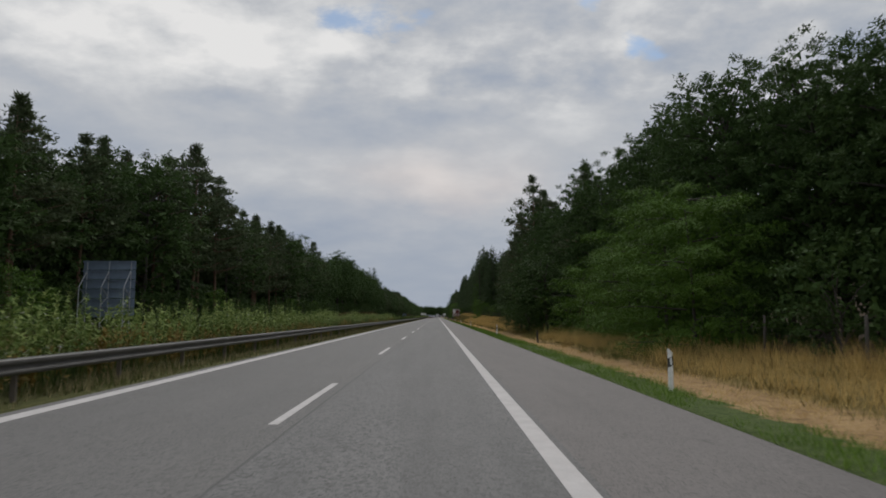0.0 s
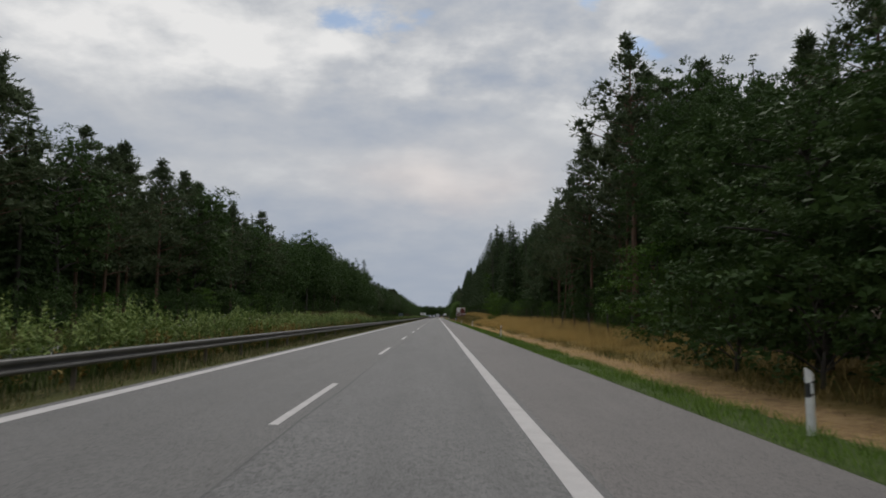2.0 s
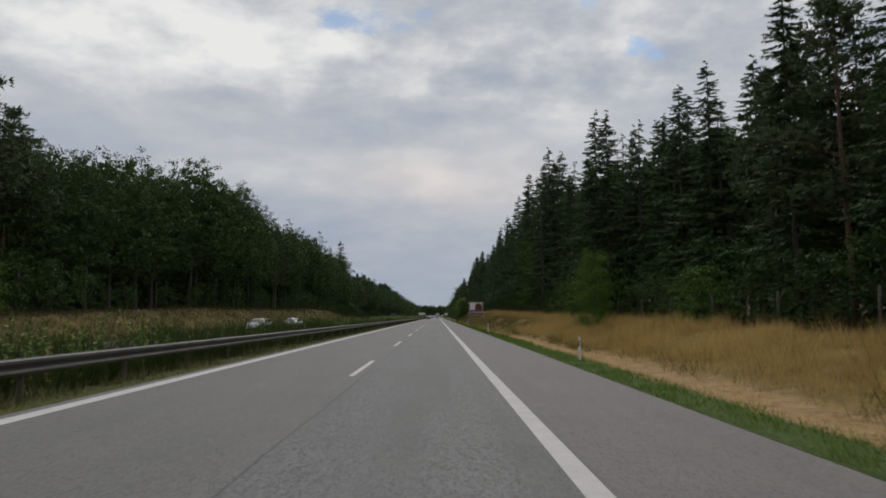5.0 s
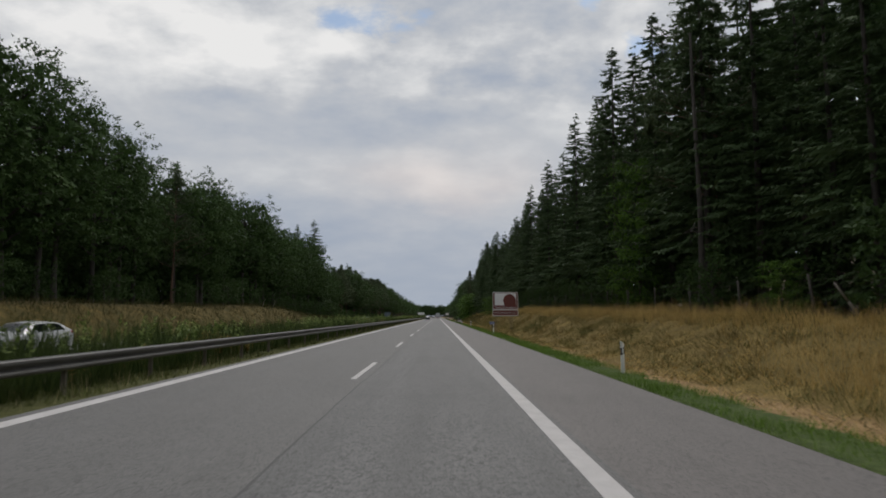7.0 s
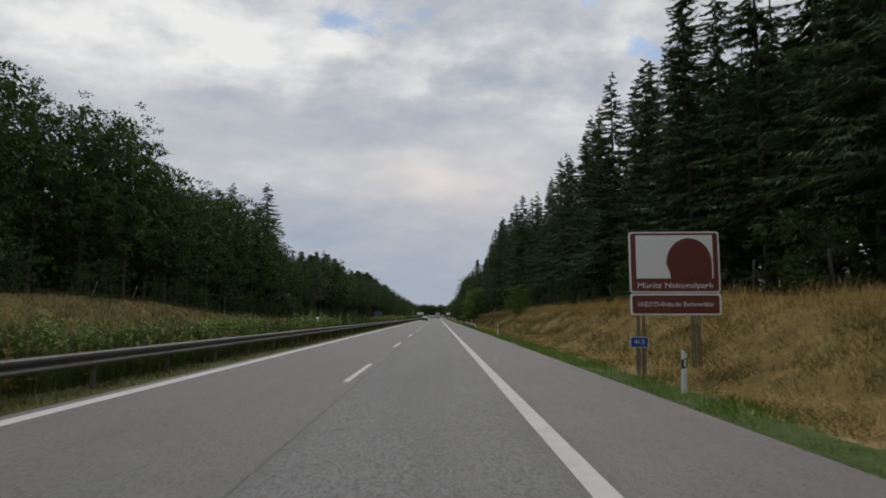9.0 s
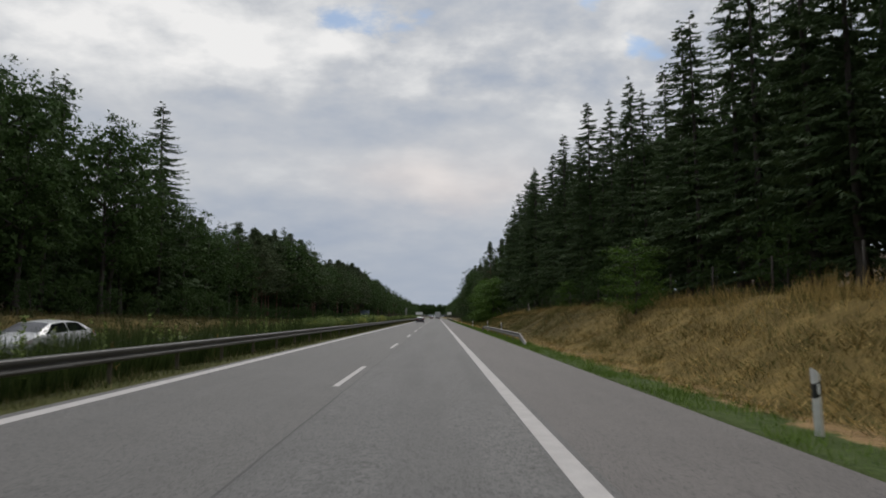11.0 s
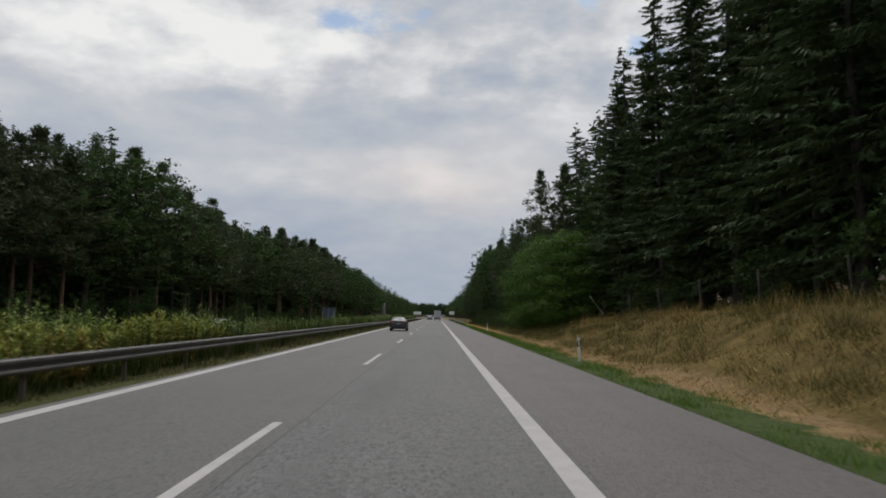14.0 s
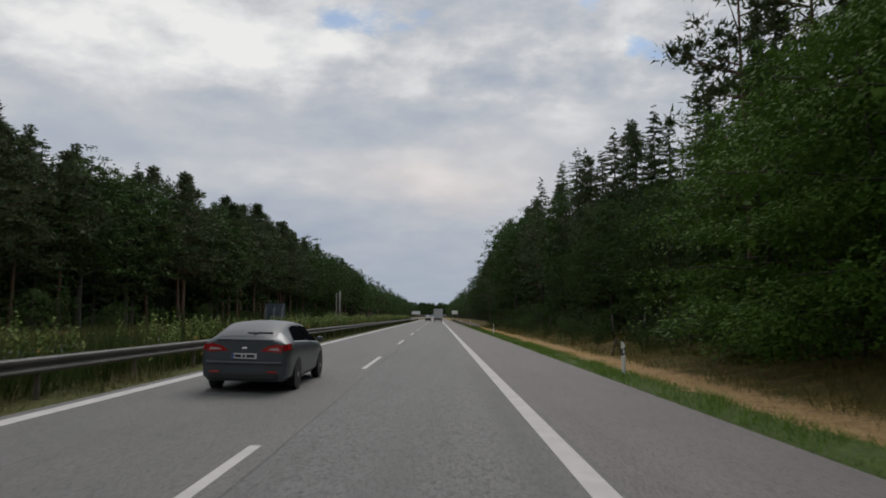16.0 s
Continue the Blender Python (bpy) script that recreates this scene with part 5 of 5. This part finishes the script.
def large_sign_back(x, y, w, z0, z1, turn):
    """A big direction sign seen from behind: ribbed panels on lattice posts."""
    g = ground_z(x, y)
    ob = new("direction_sign")
    ob.matrix_world = pose(x, y, g, 0, 0, turn)
    tagged(ob, "large grey sign seen from behind, on lattice posts", "road sign", "signs of the far carriageway")
    n = 6
    dz = (z1 - z0) / n
    for i in range(n):
        bm = bmesh.new()
        a = z0 + i * dz - g
        box(bm, (-w / 2, 0.0, a + 0.03), (w / 2, 0.03, a + dz - 0.03))
        box(bm, (-w / 2, -0.16, a + dz - 0.07), (w / 2, 0.0, a + dz - 0.03), 0.008)
        box(bm, (-w / 2, -0.16, a + dz - 0.16), (w / 2, -0.15, a + dz - 0.03))
        part("panel", bm, M["aluminium"], ob)
    for dx in (-w * 0.42, 0.0, w * 0.42):
        bm = bmesh.new()
        top = z1 - g
        rod(bm, (dx, -0.10, -0.4), (dx, -0.10, top), 0.038, sides=6)
        rod(bm, (dx, -1.25, -0.4), (dx, -1.25, top * 0.62), 0.038, sides=6)
        rod(bm, (dx, -1.25, top * 0.62), (dx, -0.10, top * 0.86), 0.038, sides=6)
        for k in range(5):
            a, b = top * 0.125 * k, top * 0.125 * (k + 1)
            rod(bm, (dx, -1.25 if k % 2 else -0.1, a), (dx, -0.1 if k % 2 else -1.25, b), 0.03, sides=5)
        part("lattice_post", bm, M["zinc"], ob, "galvanised lattice post")


large_sign_back(-28.4, 55.5, 4.5, 1.6, 6.5, 0)
large_sign_back(-28.3, 551, 3.4, 1.2, 3.9, 0)


def bare_posts(x, y):
    """Two pale steel posts standing close together in the median."""
    ob = new("sign_posts")
    ob.matrix_world = pose(x, y, ground_z(x, y))
    tagged(ob, "two pale steel posts in the weeds of the median", "posts")
    for dx, r, h in ((-0.17, 0.045, 3.9), (0.17, 0.085, 4.1)):
        bm = bmesh.new()
        rod(bm, (dx, 0, -0.4), (dx, 0, h), r, sides=12)
        post = part("post", bm, M["steel"], ob, smooth=True)
        bm = bmesh.new()
        rod(bm, (dx, 0, h), (dx, 0, h + 0.03), r * 1.15, sides=12)
        part("cap", bm, M["steel"], post)


bare_posts(-10.0, 503)


def far_sign(x, y, w, z0, z1, label):
    """A pale panel on two posts, far ahead."""
    g = ground_z(x, y)
    ob = new("road_sign")
    ob.matrix_world = pose(x, y, g)
    tagged(ob, label, "road sign")
    part("panel", rounded_plate(w, z1 - z0, 0.06, 0.08), M["sign_white"], ob, "pale panel", pose(0, 0, (z0 + z1) / 2 - g))
    for dx in (-w * 0.36, w * 0.36):
        bm = bmesh.new()
        rod(bm, (dx, 0.08, -0.4), (dx, 0.08, z1 - 0.2 - g), 0.07, sides=8)
        part("post", bm, M["zinc"], ob)


far_sign(8.2, 750, 2.8, 2.6, 4.4, "pale road sign on two posts beside the verge")
far_sign(-26.5, 1230, 10.0, 3.9, 7.6, "wide pale sign on posts beyond the far carriageway")

# ---------------------------------------------------------------- vehicles
M.update({
    "grey_paint": surface("blue_grey_car_paint", [(0.3, (0.062, 0.073, 0.082)), (0.7, (0.078, 0.091, 0.101))], 1.5, 0.36, 300, 0.3, 0, 0.3, "Object", coat=0.12),
    "white_paint": plain("white_car_paint", (0.55, 0.56, 0.57), 0.3, 0.0, 0.03, coat=0.5),
    "silver_paint": plain("silver_car_paint", (0.22, 0.225, 0.23), 0.35, 0.5, 0.05, coat=0.5),
    "dark_paint": plain("dark_car_paint", (0.025, 0.027, 0.032), 0.3, 0.2, 0.05, coat=0.5),
    # sloping panes: the pale reflected sky is put into the base colour
    "glass": plain("sky_grey_glass", (0.10, 0.102, 0.112), 0.28, 0.0, 0.1, spec=0.3),
    # side panes: black without gloss, the dark reflected trees as plain colour
    "side_glass": plain("tree_dark_glass", (0.006, 0.007, 0.008), 0.5, spec=0.0),
    "rubber": plain("tyre_rubber", (0.022, 0.022, 0.022), 0.85),
    "alloy": plain("wheel_alloy", (0.45, 0.45, 0.46), 0.4, 0.8),
    "red_lamp": plain("red_lamp_glass", (0.34, 0.012, 0.014), 0.15, spec=0.7, coat=0.6),
    "clear_lamp": plain("clear_lamp_glass", (0.42, 0.36, 0.36), 0.15, coat=0.6),
    "chrome": plain("chrome", (0.6, 0.6, 0.6), 0.15, 1.0),
    "plate": plain("number_plate_white", (0.62, 0.62, 0.60), 0.5, spread=0.03),
    "trim": plain("black_trim", (0.015, 0.015, 0.016), 0.6),
    "tarpaulin": surface("truck_box_sheet", [(0.3, (0.42, 0.43, 0.44)), (0.7, (0.54, 0.55, 0.56))], 0.8, 0.6, 9, 0.3, 0, coords="Object"),
})

# along the car from the tail: place, half width, belt height, half roof width, roof edge, roof middle, underside
HATCHBACK = [(0.00, 0.80, 1.00, 0.66, 1.06, 1.08, 0.33), (0.05, 0.88, 1.03, 0.66, 1.11, 1.13, 0.25), (0.18, 0.92, 1.04, 0.64, 1.16, 1.19, 0.23), (0.42, 0.935, 1.04, 0.63, 1.25, 1.29, 0.23),
             (0.95, 0.943, 1.03, 0.62, 1.39, 1.435, 0.21), (1.35, 0.943, 1.01, 0.62, 1.44, 1.495, 0.20), (2.1, 0.943, 0.98, 0.62, 1.45, 1.51, 0.20), (2.8, 0.943, 0.95, 0.62, 1.39, 1.45, 0.20),
             (3.3, 0.94, 0.95, 0.67, 1.20, 1.26, 0.20), (3.78, 0.93, 0.94, 0.77, 1.00, 1.04, 0.20), (4.3, 0.905, 0.83, 0.72, 0.87, 0.91, 0.22), (4.64, 0.84, 0.69, 0.66, 0.73, 0.76, 0.26), (4.78, 0.70, 0.56, 0.58, 0.59, 0.61, 0.32)]


def ring(st):
    y, w, zb, xr, zr, zt, z0 = st
    bx = w - 0.045
    return [(0, z0), (w - 0.14, z0), (w - 0.03, z0 + 0.10), (w, z0 + (zb - z0) * 0.45), (w - 0.004, zb - 0.13), (bx, zb),
            (bx + (xr - bx) * 0.5 + 0.015, zb + (zr - zb) * 0.5), (xr, zr), (xr * 0.62, zr + (zt - zr) * 0.66), (0, zt)]


def skin(sts, y, k):
    """A point of the right half of the body at length y and ring place k."""
    ys = [s[0] for s in sts]
    st = (y, *[float(np.interp(y, ys, [s[i] for s in sts])) for i in range(1, 7)])
    r = ring(st)
    i = min(int(k), len(r) - 2)
    f = k - i
    return Vector((r[i][0] * (1 - f) + r[i + 1][0] * f, y, r[i][1] * (1 - f) + r[i + 1][1] * f))


def skin_patch(sts, y0, y1, k0, k1, off, mirror, ny=6, nk=4, skew=(0.0, 0.0)):
    """A pane laid on the body, off metres proud. skew moves its two ends along the car at the upper side."""
    bm = bmesh.new()
    sg = -1 if mirror else 1
    grid = []
    for j in range(nk + 1):
        line = []
        for i in range(ny + 1):
            fk = j / nk
            k = k0 + (k1 - k0) * fk
            y = (y0 + skew[0] * fk) * (1 - i / ny) + (y1 + skew[1] * fk) * (i / ny)
            p = skin(sts, y, k)
            a, b = skin(sts, y + 0.02, k) - p, skin(sts, y, min(k + 0.05, 8.99)) - skin(sts, y, max(k - 0.05, 0))
            nrm = a.cross(b)
            nrm = nrm.normalized() if nrm.length > 1e-9 else Vector((1, 0, 0))
            if nrm.x < 0 and k < 7:
                nrm = -nrm
            if k >= 7 and nrm.z < 0:
                nrm = -nrm
            p = p + nrm * off
            line.append(bm.verts.new((sg * p.x, p.y, p.z)))
        grid.append(line)
    for j in range(nk):
        for i in range(ny):
            bm.faces.new((grid[j][i], grid[j][i + 1], grid[j + 1][i + 1], grid[j + 1][i]))
    return bm


def wheel(ob, x, y, r, side):
    bm = bmesh.new()
    prof = [(-0.09, r - 0.10), (-0.10, r - 0.03), (-0.075, r), (0.075, r), (0.10, r - 0.03), (0.09, r - 0.10)]
    n = 28
    rings = []
    for i in range(n):
        a = 2 * math.pi * i / n
        rings.append([bm.verts.new((px, pr * math.cos(a), pr * math.sin(a))) for px, pr in prof])
    for i in range(n):
        for k in range(len(prof)):
            bm.faces.new((rings[i][k], rings[(i + 1) % n][k], rings[(i + 1) % n][(k + 1) % len(prof)], rings[i][(k + 1) % len(prof)]))
    w = new("wheel")
    w.parent = ob
    w.matrix_basis = pose(x, y, r)
    part("tyre", bm, M["rubber"], w, "black tyre", smooth=True)
    # a black disc stands in for the shade behind the spokes
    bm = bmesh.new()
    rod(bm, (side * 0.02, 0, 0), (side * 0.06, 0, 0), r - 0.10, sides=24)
    part("spoke_shade_disc", bm, M["trim"], w, "dark disc in place of the shade behind the spokes")
    bm = bmesh.new()
    rr = r - 0.085
    for i in range(7):
        a = 2 * math.pi * i / 7
        c, s = math.cos(a), math.sin(a)
        pr, ln = Vector((0, c, s)), Vector((0, -s, c))
        vs = [bm.verts.new(Vector((side * 0.095, 0, 0)) + pr * q + ln * t) for q, t in ((0.04, 0.035), (0.04, -0.035), (rr, -0.055), (rr, 0.055))]
        bk = [bm.verts.new(v.co - Vector((side * 0.03, 0, 0))) for v in vs]
        bm.faces.new(vs)
        for q in range(4):
            bm.faces.new((vs[q], vs[(q + 1) % 4], bk[(q + 1) % 4], bk[q]))
    rod(bm, (side * 0.06, 0, 0), (side * 0.105, 0, 0), 0.065, sides=14)
    part("rim", bm, M["alloy"], w, "silver spoked rim")


def car(spec, m, paint, label, rear_detail=True):
    ob = new("car")
    ob.matrix_world = m
    tagged(ob, label, "car", "vehicles on the motorway")
    length = spec[-1][0]
    # denser stations, so that the skin curves
    ys = sorted({round(s[0], 3) for s in spec} | {round(q, 3) for q in np.linspace(0.3, length - 0.2, 26)})
    v, n = [], 10
    for y in ys:
        half = [skin(spec, y, k) for k in range(n)]
        v += [(p.x, p.y, p.z) for p in half] + [(-p.x, p.y, p.z) for p in half[-2:0:-1]]
    w = 2 * n - 2
    f = [(j * w + i, j * w + (i + 1) % w, (j + 1) * w + (i + 1) % w, (j + 1) * w + i) for j in range(len(ys) - 1) for i in range(w)]
    bm = bmesh.new()
    vs = [bm.verts.new(p) for p in v]
    for q in f:
        bm.faces.new([vs[i] for i in q])
    bm.faces.new(vs[:w][::-1])
    bm.faces.new(vs[-w:])
    bm.normal_update()
    for e in bm.edges:
        e.smooth = e.calc_face_angle(0.0) < radians(30)
    part("body", bm, paint, ob, smooth=True)
    r = 0.325
    rear, front = 0.98, length - 0.95
    # wheels stand in dark arches
    for sx in (-1, 1):
        for wy in (rear, front):
            bm = bmesh.new()
            rod(bm, (sx * 0.89, wy, r + 0.03), (sx * 0.947, wy, r + 0.03), r + 0.035, sides=28)
            part("wheel_arch", bm, M["trim"], ob, "dark wheel arch")
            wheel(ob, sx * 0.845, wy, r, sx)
    wind = [i for i in spec if i[4] > 1.3]
    y0, y1 = wind[0][0], wind[-1][0]
    mid = (y0 + y1) / 2 + 0.15
    for mir in (False, True):
        part("rear_side_window", skin_patch(spec, y0 - 0.22, mid - 0.04, 5.25, 6.75, 0.016, mir, ny=16, nk=6, skew=(0.30, 0)), M["side_glass"], ob, "side window with the trees' dark reflection as its colour", smooth=True)
        part("front_side_window", skin_patch(spec, mid + 0.04, y1 + 0.72, 5.25, 6.75, 0.016, mir, ny=16, nk=6, skew=(0, -0.62)), M["side_glass"], ob, "side window with the trees' dark reflection as its colour", smooth=True)
        part("window_trim", skin_patch(spec, y0 - 0.25, y1 + 0.75, 5.12, 5.24, 0.008, mir, nk=1), M["chrome"], ob, "bright strip under the windows")
        for hy in (mid - 0.35, mid + 0.75):
            part("door_handle", skin_patch(spec, hy - 0.09, hy + 0.09, 4.55, 4.75, 0.022, mir, 2, 1), paint, ob)
        for gy in (mid + 0.0, mid + 1.05):
            part("door_gap", skin_patch(spec, gy - 0.006, gy + 0.006, 2.6, 5.0, 0.0035, mir, 1, 6), M["trim"], ob, "dark door gap")
        bm = bmesh.new()
        sx = -1 if mir else 1
        box(bm, (min(sx * 0.93, sx * 1.08), y1 + 0.42, 0.97), (max(sx * 0.93, sx * 1.08), y1 + 0.52, 1.10), 0.03)
        part("wing_mirror", bm, paint, ob, smooth=True)
        part("rear_lamp", skin_patch(spec, 0.012, 0.26, 4.0, 4.95, 0.012, mir, 6, 3, skew=(0.0, 0.12)), M["red_lamp"], ob, "red tail lamp", smooth=True)
        part("headlamp", skin_patch(spec, length - 0.5, length - 0.06, 4.0, 4.9, 0.012, mir, 5, 3), M["clear_lamp"], ob, "clear headlamp", smooth=True)
    for nm, a, b in (("rear_window", 0.16, y0 + 0.05), ("windscreen", y1 + 0.1, 3.72)):
        bm = skin_patch(spec, a, b, 7.1, 9.0, 0.008, False, 6, 6)
        other = skin_patch(spec, a, b, 7.1, 9.0, 0.008, True, 6, 6)
        tmp = bpy.data.meshes.new("tmp")
        other.to_mesh(tmp)
        other.free()
        bm.from_mesh(tmp)
        bpy.data.meshes.remove(tmp)
        bmesh.ops.remove_doubles(bm, verts=bm.verts, dist=0.001)
        part(nm, bm, M["glass"], ob, "sloping window with the sky's reflection in its grey", smooth=True)
    if not rear_detail:
        return ob
    for sx in (-1, 1):
        bm = outline_plate([(sx * x, z) for x, z in ((0.33, 0.875), (0.775, 0.85), (0.785, 1.0), (0.69, 1.03), (0.47, 0.975))], 0.03, -0.016)
        part("rear_lamp", bm, M["red_lamp"], ob, "red tail lamp")
        bm = outline_plate([(sx * x, z) for x, z in ((0.47, 0.90), (0.74, 0.89), (0.70, 0.945), (0.55, 0.935))], 0.01, -0.021)
        part("lamp_strip", bm, M["clear_lamp"], ob, "clear strip in the tail lamp")
        bm = bmesh.new()
        box(bm, (min(sx * 0.50, sx * 0.70), -0.035, 0.425), (max(sx * 0.50, sx * 0.70), -0.02, 0.465), 0.004)
        part("rear_reflector", bm, M["red_lamp"], ob, "small red reflector")
    bm = bmesh.new()
    box(bm, (-0.80, -0.045, 0.60), (0.80, 0.06, 0.66), 0.022)
    part("bumper_edge", bm, paint, ob, smooth=True)
    bm = bmesh.new()
    box(bm, (-0.72, -0.03, 0.28), (0.72, 0.05, 0.42), 0.03)
    part("lower_bumper", bm, M["trim"], ob, "dark lower bumper")
    bm = bmesh.new()
    box(bm, (-0.26, -0.022, 0.715), (0.26, -0.002, 0.825), 0.003)
    plate = part("number_plate", bm, M["plate"], ob, "white number plate")
    bm = bmesh.new()
    box(bm, (-0.255, -0.026, 0.718), (-0.215, -0.020, 0.822))
    part("plate_band", bm, M["sign_blue"], plate, "blue band")
    for i, (a, b) in enumerate(((-0.19, -0.06), (-0.03, 0.02), (0.05, 0.22))):
        bm = bmesh.new()
        box(bm, (a, -0.0255, 0.74), (b, -0.020, 0.80))
        part("plate_bar", bm, M["trim"], plate, "plain dark bar")
    bm = bmesh.new()
    bmesh.ops.create_uvsphere(bm, u_segments=16, v_segments=8, radius=1.0, matrix=Matrix.Translation((0, -0.005, 0.93)) @ Matrix.Diagonal((0.075, 0.018, 0.03, 1)))
    part("badge", bm, M["chrome"], ob, "plain oval badge", smooth=True)
    bm = bmesh.new()
    box(bm, (-0.60, 0.0, 1.085), (0.60, 0.05, 1.11), 0.01)
    part("spoiler_lip", bm, M["trim"], ob, "dark tailgate lip")
    bm = bmesh.new()
    rod(bm, (-0.02, 0.27, 1.245), (0.50, 0.32, 1.255), 0.016, sides=6)
    rod(bm, (0.12, 0.20, 1.205), (0.20, 0.29, 1.25), 0.02, sides=6)
    part("wiper", bm, M["trim"], ob, "black rear wiper")
    return ob


car(HATCHBACK, pose(-4.26, 453.2, road_z(-4.36) + 0.0, 0, 1.4, 0.6), M["grey_paint"], "blue-grey hatchback with red tail lamps on the road")
car(HATCHBACK, pose(-3.2, 648, road_z(-3.2), 0, 1.4, 0), M["dark_paint"], "dark car far ahead on the road")


def oncoming(spec, y, paint, label, x=-15.2):
    z = -0.12 + 0.26 * (x + 23.6) / 11.2
    car(spec, pose(x, y, z, 0, 0, 180), paint, label, False)


oncoming(HATCHBACK, 223, M["white_paint"], "white car on the far carriageway behind grass", -19.2)
oncoming(HATCHBACK, 207.5, M["white_paint"], "white car on the far carriageway beside tall grass", -19.2)
oncoming(HATCHBACK, 328, M["white_paint"], "white car on the far carriageway", -15.4)
oncoming(HATCHBACK, 443, M["silver_paint"], "silver car on the far carriageway behind weeds", -19.4)


def box_truck(x, y):
    ob = new("truck")
    ob.matrix_world = pose(x, y, road_z(x), 0, 1.4, 0)
    tagged(ob, "light grey box truck seen from behind on the road", "truck", "vehicles on the motorway")
    bm = bmesh.new()
    box(bm, (-1.25, 0, 1.15), (1.25, 8.5, 3.75), 0.05)
    part("cargo_box", bm, M["tarpaulin"], ob, "light grey cargo box")
    for sx in (-1, 1):
        bm = bmesh.new()
        box(bm, (min(sx * 0.04, sx * 1.19), -0.03, 1.2), (max(sx * 0.04, sx * 1.19), 0.0, 3.68), 0.01)
        part("rear_door", bm, M["tarpaulin"], ob)
        bm = bmesh.new()
        box(bm, (min(sx * 0.75, sx * 1.15), -0.06, 0.82), (max(sx * 0.75, sx * 1.15), 0.0, 0.98), 0.01)
        part("rear_lamp", bm, M["red_lamp"], ob, "red tail lamp")
        for wy in (1.6, 7.0, 9.4):
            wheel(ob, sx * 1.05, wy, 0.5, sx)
    bm = bmesh.new()
    box(bm, (-1.2, 0.1, 0.75), (1.2, 10.2, 1.15), 0.02)
    part("chassis", bm, M["trim"], ob, "dark chassis")
    bm = bmesh.new()
    box(bm, (-1.15, -0.05, 0.45), (1.15, 0.08, 0.62), 0.02)
    part("underrun_bar", bm, M["dark_steel"], ob, "dark rear bar")
    bm = bmesh.new()
    box(bm, (-1.2, 8.7, 0.9), (1.2, 10.4, 3.0), 0.12)
    part("cab", bm, M["white_paint"], ob, "white cab")


box_truck(-0.05, 620)
